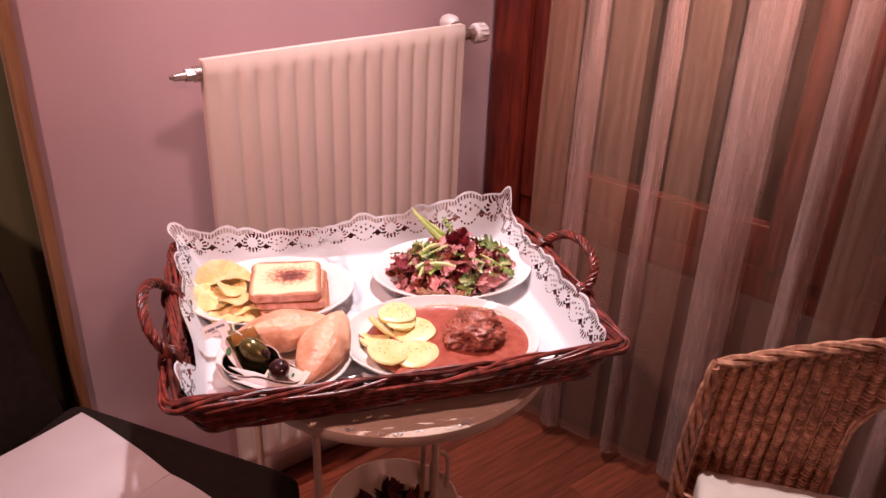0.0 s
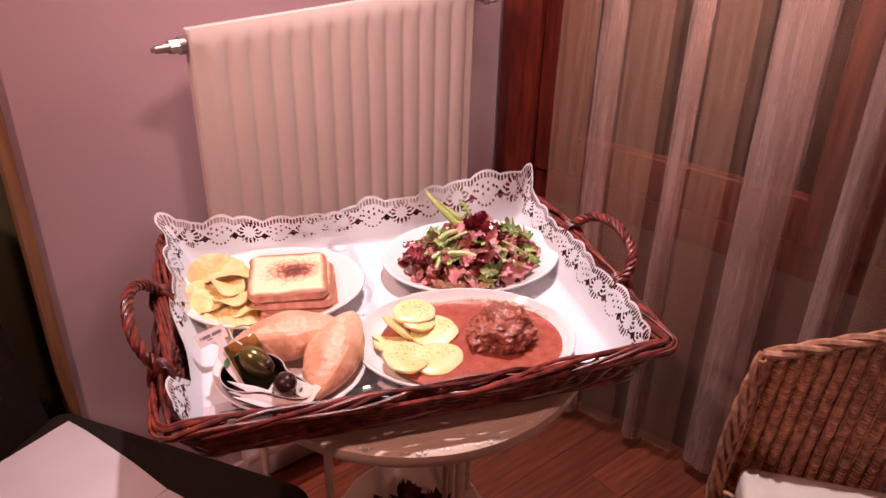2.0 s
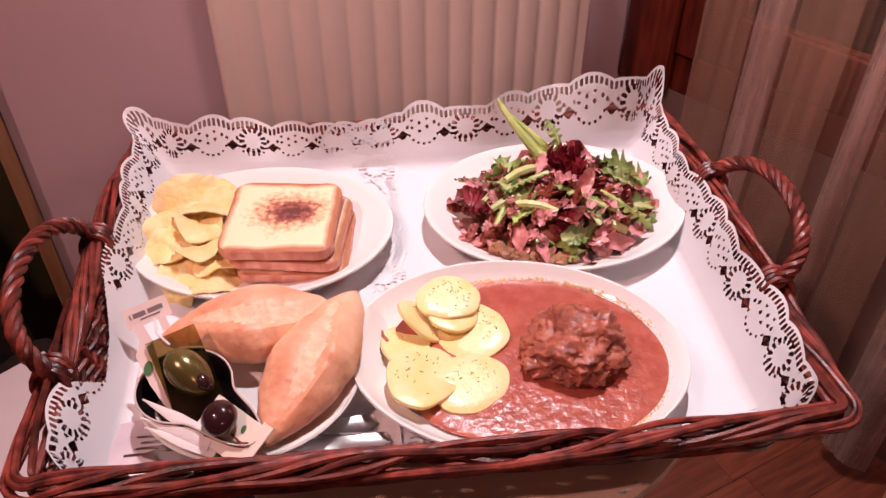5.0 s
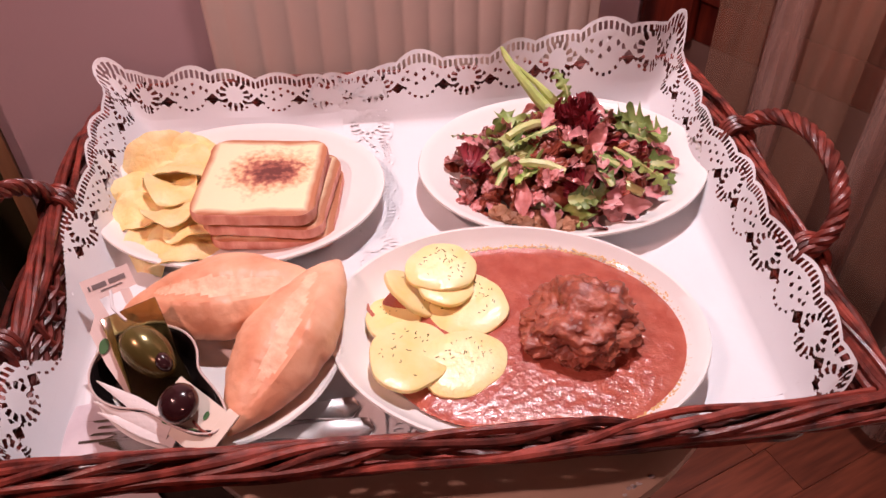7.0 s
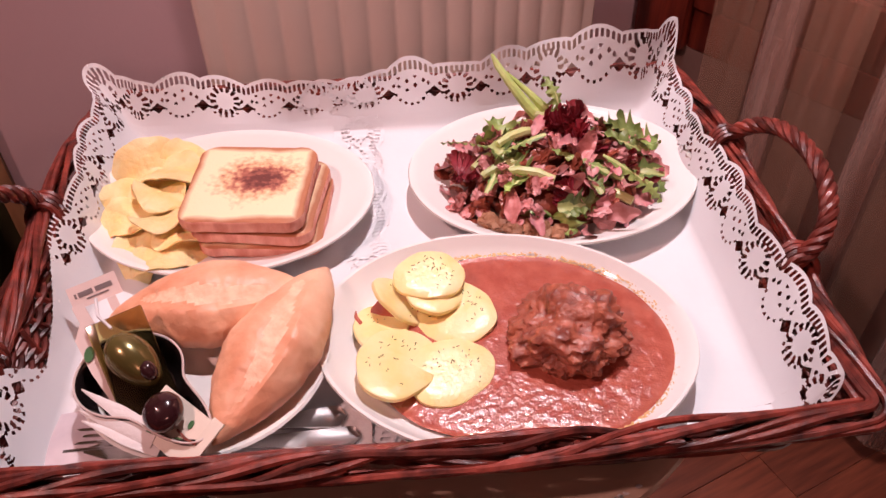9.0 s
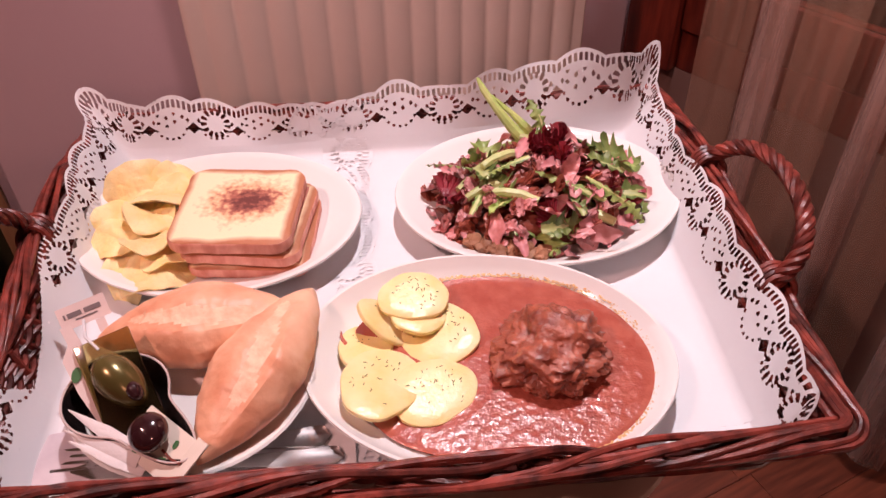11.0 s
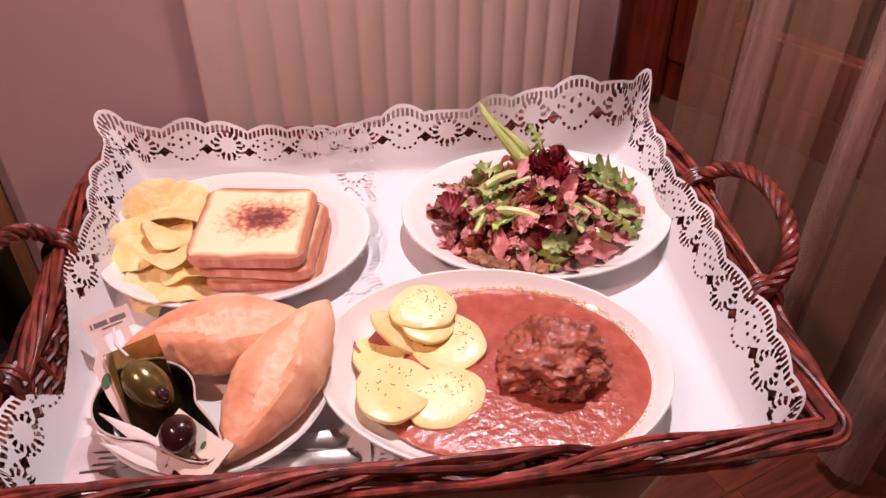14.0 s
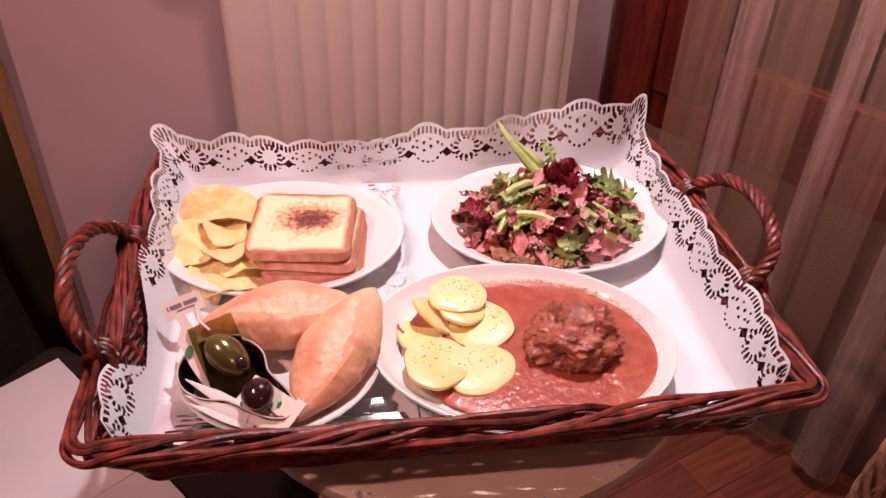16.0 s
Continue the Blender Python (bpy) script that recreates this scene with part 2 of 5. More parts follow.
def toasted():
    """Toast: cream crumb, brown towards the rim, with one scorched patch."""
    m = bpy.data.materials.new("toasted_crumb")
    m.use_nodes = True
    n, l = m.node_tree.nodes, m.node_tree.links
    b = n["Principled BSDF"]
    tc = n.new("ShaderNodeTexCoord")
    no = n.new("ShaderNodeTexNoise")
    no.inputs["Scale"].default_value, no.inputs["Detail"].default_value = 190, 8
    l.new(tc.outputs["Object"], no.inputs["Vector"])
    big = n.new("ShaderNodeTexNoise")
    big.inputs["Scale"].default_value = 22
    l.new(tc.outputs["Object"], big.inputs["Vector"])

    def mth(op, a, c):
        x = n.new("ShaderNodeMath")
        x.operation = op
        for i, v in enumerate((a, c)):
            if isinstance(v, (int, float)):
                x.inputs[i].default_value = v
            else:
                l.new(v, x.inputs[i])
        return x.outputs[0]

    dist = n.new("ShaderNodeVectorMath")
    dist.operation = "DISTANCE"
    flat = n.new("ShaderNodeVectorMath")
    flat.operation = "MULTIPLY"
    flat.inputs[1].default_value = (1, 1, 0)
    l.new(tc.outputs["Object"], flat.inputs[0])
    l.new(flat.outputs[0], dist.inputs[0])
    dist.inputs[1].default_value = (0.009, 0.002, 0)
    sep = n.new("ShaderNodeSeparateXYZ")
    l.new(tc.outputs["Object"], sep.inputs[0])
    # browner towards one side, in blotches
    tan = mth("ADD", mth("MULTIPLY", sep.outputs[1], -3.5), mth("MULTIPLY", mth("SUBTRACT", big.outputs["Fac"], 0.55), 1.1))
    burn = mth("ADD", mth("ADD", tan, mth("MULTIPLY", dist.outputs["Value"], 25)), mth("MULTIPLY", mth("SUBTRACT", no.outputs["Fac"], 0.5), 1.25))
    ra = n.new("ShaderNodeValToRGB")
    e = ra.color_ramp.elements
    e[0].position, e[0].color = 0.06, (0.15, 0.035, 0.028, 1)
    e[1].position, e[1].color = 1.0, (0.93, 0.80, 0.52, 1)
    x = e.new(0.36)
    x.color = (0.46, 0.15, 0.10, 1)
    x = e.new(0.62)
    x.color = (0.80, 0.50, 0.28, 1)
    l.new(burn, ra.inputs[0])
    # browned rim of the slice
    edge = mth("MAXIMUM", mth("ABSOLUTE", sep.outputs[0], 0), mth("ABSOLUTE", sep.outputs[1], 0))
    rim = mth("ADD", mth("MULTIPLY", mth("SUBTRACT", edge, 0.0450), 150), mth("MULTIPLY", mth("SUBTRACT", big.outputs["Fac"], 0.5), 2.2))
    mr = n.new("ShaderNodeMapRange")
    mr.inputs["From Min"].default_value, mr.inputs["From Max"].default_value = 0.1, 1.0
    l.new(rim, mr.inputs["Value"])
    mix = n.new("ShaderNodeMix")
    mix.data_type = "RGBA"
    mix.inputs["B"].default_value = (0.50, 0.19, 0.09, 1)
    l.new(mr.outputs[0], mix.inputs["Factor"])
    l.new(ra.outputs[0], mix.inputs["A"])
    l.new(mix.outputs["Result"], b.inputs["Base Color"])
    b.inputs["Roughness"].default_value = 0.55
    bu = n.new("ShaderNodeBump")
    bu.inputs["Strength"].default_value, bu.inputs["Distance"].default_value = 0.5, 0.001
    n3 = n.new("ShaderNodeTexNoise")
    n3.inputs["Scale"].default_value = 420
    l.new(tc.outputs["Object"], n3.inputs["Vector"])
    l.new(n3.outputs["Fac"], bu.inputs["Height"])
    l.new(bu.outputs[0], b.inputs["Normal"])
    return m


TOAST = toasted()


def sauce_mat():
    m = shade("tomato_stew_sauce", (0.50, 0.132, 0.088), (0.38, 0.078, 0.052), 70, 0.16, 0.26, bump=0.75, bscale=125, coat=1.0)
    m.node_tree.nodes["Principled BSDF"].inputs["Coat Roughness"].default_value = 0.03
    return m


SAUCE = sauce_mat()

# ---- building helpers ----


class Shape:
    """Points and faces gathered for one mesh."""

    def __init__(self):
        self.v, self.f, self.s = [], [], []

    def add(self, verts, faces, slot=0):
        k = len(self.v)
        self.v += [tuple(p) for p in verts]
        self.f += [tuple(i + k for i in q) for q in faces]
        self.s += [slot] * len(faces)
        return self

    def tube(self, path, r, sides=6, closed=False, caps=True, slot=0):
        pts = [Vector(p) for p in path]
        n = len(pts)
        rad = r if isinstance(r, (list, tuple)) else [r] * n
        verts, faces = [], []
        up = None
        for i, p in enumerate(pts):
            a = pts[(i - 1) % n] if closed or i > 0 else p
            b = pts[(i + 1) % n] if closed or i < n - 1 else p
            d = (b - a).normalized()
            if up is None:
                up = d.orthogonal().normalized()
            up = (up - d * up.dot(d)).normalized()
            w = d.cross(up)
            for k in range(sides):
                t = 2 * math.pi * k / sides
                verts.append(p + rad[i] * (math.cos(t) * up + math.sin(t) * w))
        for i in range(n if closed else n - 1):
            for k in range(sides):
                j, k2 = (i + 1) % n, (k + 1) % sides
                faces.append((i * sides + k, i * sides + k2, j * sides + k2, j * sides + k))
        if not closed and caps:
            faces.append(tuple(range(sides))[::-1])
            faces.append(tuple((n - 1) * sides + k for k in range(sides)))
        return self.add(verts, faces, slot)

    def lathe(self, profile, n=48, sx=1.0, sy=1.0, slot=0, warp=None):
        """Turn (r, z) pairs round z; r is scaled by sx and sy."""
        verts, faces = [], []
        for r, z in profile:
            for k in range(n):
                t = 2 * math.pi * k / n
                w = warp(t, r, z) if warp else 1.0
                verts.append((r * sx * w * math.cos(t), r * sy * w * math.sin(t), z))
        for i in range(len(profile) - 1):
            for k in range(n):
                k2 = (k + 1) % n
                faces.append((i * n + k, i * n + k2, (i + 1) * n + k2, (i + 1) * n + k))
        if profile[0][0] > 1e-6:
            faces.append(tuple(range(n))[::-1])
        if profile[-1][0] > 1e-6:
            faces.append(tuple((len(profile) - 1) * n + k for k in range(n)))
        return self.add(verts, faces, slot)

    def grid(self, fn, nu, nv, slot=0):
        verts = [fn(i / nu, j / nv) for j in range(nv + 1) for i in range(nu + 1)]
        faces = [(j * (nu + 1) + i, j * (nu + 1) + i + 1, (j + 1) * (nu + 1) + i + 1, (j + 1) * (nu + 1) + i) for j in range(nv) for i in range(nu)]
        return self.add(verts, faces, slot)

    def sheet(self, fn, nu, nv, thick, slot=0):
        """A sheet with a thickness below it."""
        k = len(self.v)
        self.grid(fn, nu, nv, slot)
        self.grid(lambda a, b: tuple(Vector(fn(a, b)) - Vector((0, 0, thick))), nu, nv, slot)
        m = (nu + 1) * (nv + 1)
        ring = list(range(nu + 1)) + [j * (nu + 1) + nu for j in range(1, nv + 1)] + [nv * (nu + 1) + i for i in range(nu - 1, -1, -1)] + [j * (nu + 1) for j in range(nv - 1, 0, -1)]
        for a, b in zip(ring, ring[1:] + ring[:1]):
            self.f.append((k + b, k + a, k + a + m, k + b + m))
            self.s.append(slot)
        return self

    def box(self, lo, hi, bevel=0.0, slot=0, m=None, seg=2):
        bm = bmesh.new()
        bmesh.ops.create_cube(bm, size=1)
        c = [(a + b) / 2 for a, b in zip(lo, hi)]
        d = [b - a for a, b in zip(lo, hi)]
        for v in bm.verts:
            v.co = Vector((c[i] + v.co[i] * d[i] for i in range(3)))
        if bevel:
            bmesh.ops.bevel(bm, geom=bm.edges[:], offset=bevel, segments=seg, profile=0.6, affect="EDGES")
        bm.verts.index_update()
        vs = [(m @ v.co) if m else v.co.copy() for v in bm.verts]
        fs = [[v.index for v in f.verts] for f in bm.faces]
        bm.free()
        return self.add(vs, fs, slot)

    def mesh(self, name, mats, smooth=True):
        me = bpy.data.meshes.new(name)
        me.from_pydata(self.v, [], self.f)
        for m in mats if isinstance(mats, (list, tuple)) else [mats]:
            me.materials.append(m)
        me.polygons.foreach_set("material_index", self.s)
        if smooth:
            me.polygons.foreach_set("use_smooth", [True] * len(self.f))
            me.set_sharp_from_angle(angle=radians(42))
        me.update()
        return me


def part(name, shape, mats, parent=None, label="", m=None, smooth=True):
    """One mesh object, under a thing or a part where one is given. shape: a Shape, or mesh data to share."""
    data = shape if isinstance(shape, bpy.types.Mesh) else shape.mesh(name, mats, smooth)
    ob = new(name, data)
    ob.parent = parent
    if m is not None:
        ob.matrix_basis = m
    if label:
        ob["label"] = label
    return ob


def thing(name, label, category, m=None, group="", kind=""):
    ob = new(name)
    ob.empty_display_size = 0.05
    if m is not None:
        ob.matrix_basis = m
    return tagged(ob, label, category, group, kind)


def solid(name, shape, mats, label, category, m=None, group="", kind="", smooth=True):
    return tagged(part(name, shape, mats, None, "", m, smooth), label, category, group, kind)


# ---- the room ----
WALL_M = pose(0.0925, 1.532, 0, 0, 0, 18)          # radiator wall: x along the wall, -y into the room
CORNER = WALL_M @ Vector((0.752, -0.0257, 0))
WIN_M = pose(CORNER.x, CORNER.y, 0, 0, 0, -57)  # window wall: x along it, -y into the room

solid("floor", Shape().box((-2.6, -2.6, -0.06), (3.2, 2.6, -0.012)), FLOORWOOD, "dark red-brown wooden floor", "floor", kind="structure")
ceil = solid("ceiling", Shape().box((-2.6, -2.6, CEIL), (3.2, 2.6, CEIL + 0.1)), WHITEWASH, "plain white painted ceiling", "ceiling", kind="structure")
solid("wall_north", Shape().box((-0.276, 0, -0.02), (0.800, 0.15, CEIL)), WALL, "mauve painted plaster wall behind the radiator", "wall", WALL_M, kind="structure")
solid("wall_west", Shape().box((-2.2, -2.6, -0.02), (-2.05, 2.4, CEIL)), WALL, "mauve painted plaster wall", "wall", kind="structure")
solid("wall_south", Shape().box((-2.05, -2.4, -0.02), (3.0, -2.25, CEIL)), WALL, "mauve painted plaster wall", "wall", kind="structure")
solid("wall_east", Shape().box((2.85, -2.25, -0.02), (3.0, 0.2, CEIL)), WALL, "mauve painted plaster wall", "wall", kind="structure")
solid("baseboard", Shape().box((-0.27, -0.014, 0.0), (0.71, -0.002, 0.075), 0.003), SKIRT, "pale painted skirting board along the wall", "skirting", WALL_M, kind="structure")

# window wall with a dark wooden window
WB = 0.555
solid("wall_window", Shape().box((0.0, 0.03, 2.3), (3.4, 0.19, CEIL)).box((2.305, 0.03, -0.02), (3.4, 0.19, 2.3)), WALL, "mauve plastered wall beside the window", "wall", WIN_M, kind="structure")
solid("wall_sill", Shape().box((-0.012, 0.03, -0.02), (2.304, 0.19, WB)), SHADEDWALL, "mauve wall below the window, its shade painted in brown", "wall", WIN_M, kind="structure")
win = thing("window_1", "dark-stained wooden window with night outside", "window", WIN_M, kind="structure")
part("window_frame", Shape().box((-0.012, 0.004, WB + 0.001), (0.085, 0.12, 2.299), 0.004).box((0.086, 0.012, 2.24), (2.22, 0.12, 2.299), 0.004).box((2.221, 0.004, WB + 0.001), (2.304, 0.12, 2.299), 0.004)
     .box((0.086, 0.029, WB + 0.001), (2.22, 0.12, WB + 0.075), 0.002), DARKWOOD, win)
for k in range(3):
    x0 = 0.087 + k * 0.711
    sash = part("sash", Shape().box((x0, 0.018, WB + 0.077), (x0 + 0.045, 0.07, 2.238), 0.005).box((x0 + 0.046, 0.030, WB + 0.077), (x0 + 0.10, 0.068, 2.238), 0.008).box((x0 + 0.61, 0.018, WB + 0.077), (x0 + 0.709, 0.07, 2.238), 0.006)
                .box((x0 + 0.101, 0.030, WB + 0.077), (x0 + 0.609, 0.068, WB + 0.17), 0.002).box((x0 + 0.101, 0.020, 1.35), (x0 + 0.609, 0.068, 1.40), 0.006)
                .box((x0 + 0.101, 0.020, 2.15), (x0 + 0.609, 0.068, 2.238), 0.006), DARKWOOD, win)
    for z0, z1 in ((WB + 0.171, 1.349), (1.401, 2.149)):
        pane = part("pane", Shape().box((x0 + 0.101, 0.040, z0), (x0 + 0.609, 0.046, z1)), PANE, win)
        pane.visible_shadow = False
solid("backdrop", Shape().box((-0.6, 0.9, -0.1), (3.6, 0.95, 2.6)), NIGHT, "black night outside the window", "backdrop", WIN_M, kind="structure")

# sheer curtain in uneven folds
# stretches of the curtain: where each begins, and how many layers of gathered cloth lie over one another there; 4 is
# three layers in the lit voile
STRETCHES = [(0.156, 3), (0.249, 4), (0.304, 3), (0.394, 1), (0.422, 4), (0.466, 3), (0.549, 1), (0.575, 4), (0.677, 1), (0.755, 4), (0.815, 1), (0.833, 3), (0.95, 1), (1.0, 4),
             (1.06, 3), (1.15, 1), (1.21, 4), (1.27, 3), (1.40, 1), (1.46, 4), (1.54, 3), (1.70, 1), (1.76, 4), (1.85, 3), (2.05, 1)]


def curtain_line():
    """The curtain seen from above: the cloth runs back and forth over each gathered stretch."""
    pts = []
    for (a, n), (b, _) in zip(STRETCHES, STRETCHES[1:]):
        stand = {1: -0.010, 3: 0.008, 4: 0.026}[n]
        n = min(n, 3)
        for k in range(n):
            ends = (a, b) if k % 2 == 0 else (b, a)
            for i in range(7):
                f = i / 6
                s = ends[0] + (ends[1] - ends[0]) * (0.04 + 0.92 * f)
                g = (s - a) / (b - a)
                pts.append((s + 0.004 * noise.noise((s * 20, k * 3.0, 2.0)), stand * (0.4 + 0.8 * math.sin(math.pi * g)) + (n - 1 - k) * 0.0042 + 0.004 * noise.noise((s * 30, k * 5.0, 0.5))))
    for _ in range(1):
        out = [pts[0]]
        for p, q in zip(pts, pts[1:]):
            out += [(0.75 * p[0] + 0.25 * q[0], 0.75 * p[1] + 0.25 * q[1]), (0.25 * p[0] + 0.75 * q[0], 0.25 * p[1] + 0.75 * q[1])]
        pts = out + [pts[-1]]
    return pts


CLOTH = curtain_line()
NC = len(CLOTH) - 1


def drape(a, b):
    s, n = CLOTH[round(a * NC)]
    z = 0.035 + b * 2.36
    n = n * (0.8 + 0.3 * (1 - b)) + 0.010 * noise.noise((s * 5, z * 1.3, 3.1)) + 0.0035 * noise.noise((s * 38, z * 1.8, 5.5))
    return (s + 0.008 * noise.noise((s * 3, z * 1.1, 9.0)), -0.028 - n * 0.85, z + 0.010 * noise.noise((s * 9, 0.0, 1.0)) * (1 - b))


cur = thing("curtain", "sheer brownish voile curtain hanging in soft folds", "curtain", WIN_M)
cloth = Shape().grid(drape, NC, 36)
# forward folds get the brighter copy of the cloth
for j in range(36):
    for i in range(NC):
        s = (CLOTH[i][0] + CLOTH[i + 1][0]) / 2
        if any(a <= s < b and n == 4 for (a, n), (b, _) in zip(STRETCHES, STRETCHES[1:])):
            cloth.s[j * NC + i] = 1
part("drape", cloth, [VOILE, LITVOILE], cur)
part("hem", Shape().tube([Vector(drape(i / NC, 0.0)) + Vector((0, 0, 0.001)) for i in range(NC + 1)], 0.0007, 4), VOILE, cur, "stitched hem")
part("curtain_rail", Shape().tube([(0.1, -0.045, 2.41), (2.2, -0.045, 2.41)], 0.012, 10), DARKWOOD, cur, "dark curtain rail")
for x in (0.12, 1.1, 2.18):
    part("bracket", Shape().tube([(x, -0.045, 2.41), (x, 0.03, 2.41)], 0.006, 8), DARKWOOD, cur)

# assumed ceiling downlights: an unseen ring for each spot, added fills included
for eye, target, watts, cone, blend, colour, radius in SPOTS:
    lampo = thing("assumed_downlight", "assumed ceiling downlight with a pale ring, out of view", "lamp", pose(eye[0], eye[1], CEIL), "ceiling downlights")
    part("ring", Shape().lathe([(0.038, 0.0), (0.05, 0.0), (0.052, -0.004), (0.040, -0.006), (0.038, 0.0)], 32), LAMPRING, lampo)

# ---- radiator ----
rad = thing("radiator", "cream enamelled panel radiator with vertical ribs on the wall", "radiator", WALL_M)
RX0, RX1, RZ0, RZ1, RY = -0.006, 0.596, 0.14, 1.076, -0.100


def rib(a, b):
    x = RX0 + a * (RX1 - RX0)
    z = RZ0 + b * (RZ1 - RZ0)
    dz = min(z - RZ0, RZ1 - z)
    k = min(max((dz - 0.018) / 0.025, 0), 1)
    k = k * k * (3 - 2 * k)
    ph = (x - RX0 - 0.022) / (RX1 - RX0 - 0.044)
    w = 0.0
    if 0 < ph < 1:
        t = (ph * 14) % 1.0
        w = math.sin(math.pi * min(max((t - 0.06) / 0.88, 0), 1)) ** 0.7 if 0.06 < t < 0.94 else 0.0
    e = min(x - RX0, RX1 - x, dz)
    r = 0.006
    round_off = r - math.sqrt(max(r * r - (r - min(e, r)) ** 2, 0))
    return (x, RY - 0.0050 * w * k + 0.0050 * k * 0.5 + round_off, z)


part("front_panel", Shape().grid(rib, 336, 60), ENAMEL, rad)
part("back_panel", Shape().box((RX0 + 0.012, RY + 0.028, RZ0 + 0.01), (RX1 - 0.012, RY + 0.034, RZ1 - 0.006), 0.003), ENAMEL, rad)
part("side_cover", Shape().box((RX0 + 0.002, RY + 0.010, RZ0 + 0.004), (RX0 + 0.005, RY + 0.028, RZ1 - 0.004)), ENAMEL, rad)
part("side_cover", Shape().box((RX1 - 0.005, RY + 0.010, RZ0 + 0.004), (RX1 - 0.002, RY + 0.028, RZ1 - 0.004)), ENAMEL, rad)
part("top_lip", Shape().box((RX0, RY + 0.0095, RZ1 - 0.010), (RX1, RY + 0.026, RZ1 + 0.001), 0.004), ENAMEL, rad)
VZ = RZ1 - 0.026
lv = part("left_valve", Shape().tube([(RX0 - 0.001, RY + 0.020, VZ), (RX0 - 0.012, RY + 0.020, VZ)], 0.014, 12)
          .tube([(RX0 - 0.012, RY + 0.020, VZ), (RX0 - 0.028, RY + 0.020, VZ)], 0.012, 6).tube([(RX0 - 0.028, RY + 0.020, VZ), (RX0 - 0.05, RY + 0.020, VZ)], [0.008, 0.0065], 12)
          .tube([(RX0 - 0.05, RY + 0.020, VZ), (RX0 - 0.056, RY + 0.020, VZ)], 0.004, 8), CHROME, rad, "bare metal air vent plug")
rv = part("right_valve", Shape().tube([(RX1 + 0.001, RY + 0.020, VZ), (RX1 + 0.02, RY + 0.020, VZ)], 0.011, 12).tube([(RX1 + 0.02, RY + 0.020, VZ), (RX1 + 0.034, RY + 0.020, VZ)], 0.014, 6), CHROME, rad, "nickel radiator valve")
head = Shape()
head.tube([(RX1 + 0.034, RY + 0.020, VZ), (RX1 + 0.04, RY + 0.020, VZ), (RX1 + 0.066, RY + 0.020, VZ), (RX1 + 0.072, RY + 0.020, VZ)], [0.018, 0.022, 0.020, 0.012], 20)
for k in range(12):
    t = k * math.pi / 6
    head.tube([(RX1 + 0.042, RY + 0.020 + 0.0215 * math.cos(t), VZ + 0.0215 * math.sin(t)), (RX1 + 0.064, RY + 0.020 + 0.020 * math.cos(t), VZ + 0.020 * math.sin(t))], 0.0022, 6)
part("valve_knob", head, PLASTIC, rv, "ribbed white thermostat knob")
part("wall_cap", Shape().tube([(RX1 - 0.01, RY + 0.062, RZ1 - 0.006), (RX1 - 0.01, RY + 0.055, RZ1 - 0.004), (RX1 - 0.01, RY + 0.040, RZ1 - 0.004), (RX1 - 0.01, RY + 0.034, RZ1 - 0.008)], [0.018, 0.02, 0.02, 0.016], 18), PLASTIC, rad, "rounded white plastic cap")
for x in (0.12, 0.43):
    part("wall_bracket", Shape().box((x - 0.02, RY + 0.0345, 0.2), (x + 0.02, -0.0005, 0.95), 0.002), ENAMEL, rad)

# ---- green partition with a wooden edge ----
scr = thing("partition_panel", "dull green panel in the recess, edged with tan wood", "panel", WALL_M)
part("panel", Shape().box((-2.4, 0.20, 0.0), (-0.10, 0.24, 2.45), 0.003), GREEN, scr)
part("edge_strip", Shape().box((-0.298, -0.012, 0.0), (-0.2775, 0.025, 2.45), 0.004), TANWOOD, scr, "tan wooden edge strip")

# ---- dark lounge chair with an open brochure ----
SEAT_M = pose(-0.181, 1.326, 0, 0, 0, -42)      # x: from the backrest to the front, -y: along the backrest


chair = thing("lounge_chair", "dark brown upholstered lounge chair with an open brochure on it", "chair", SEAT_M)
part("seat", Shape().box((0.0, -0.62, 0.33), (0.487, 0.0, 0.497), 0.035, seg=4), SOFA, chair)
lean = Matrix.Translation((0, 0, 0.40)) @ pose(0, 0, 0, 0, -15, 0)
part("backrest", Shape().box((-0.095, -0.62, 0.0), (-0.004, 0.0, 0.62), 0.03, m=lean, seg=4), SOFA, chair)
part("base", Shape().box((-0.05, -0.6, 0.06), (0.46, -0.02, 0.329), 0.012), SOFA, chair)
part("piping", Shape().tube([(0.487, -0.6, 0.47), (0.488, -0.3, 0.471), (0.487, -0.03, 0.47)], 0.004, 6), SOFA, chair)
for x in (-0.02, 0.43):
    for y in (-0.57, -0.05):
        part("leg", Shape().tube([(x, y, 0.0), (x, y, 0.07)], [0.016, 0.022], 10), DARKWOOD, chair)

bro_m = pose(-0.166, 1.267, 0.5, 0, 0, -56.5)   # x: along the top edge of the pages
bro = thing("brochure", "open white paper brochure lying on the dark seat", "brochure", bro_m)
part("page", Shape().sheet(lambda a, b: (a * 0.249, -b * 0.33, 0.0025 + 0.012 * math.sin(math.pi * a) * (0.7 + 0.3 * b) + 0.002 * noise.noise((a * 3, b * 3, 0))), 24, 10, 0.0012), PAGE, bro)
part("page", Shape().sheet(lambda a, b: (0.2505 + a * 0.2, -b * 0.33, 0.0025 + 0.010 * math.sin(math.pi * min(a * 1.1, 1)) + 0.002 * noise.noise((a * 3 + 5, b * 3, 0))), 24, 10, 0.0012), PAGE, bro)

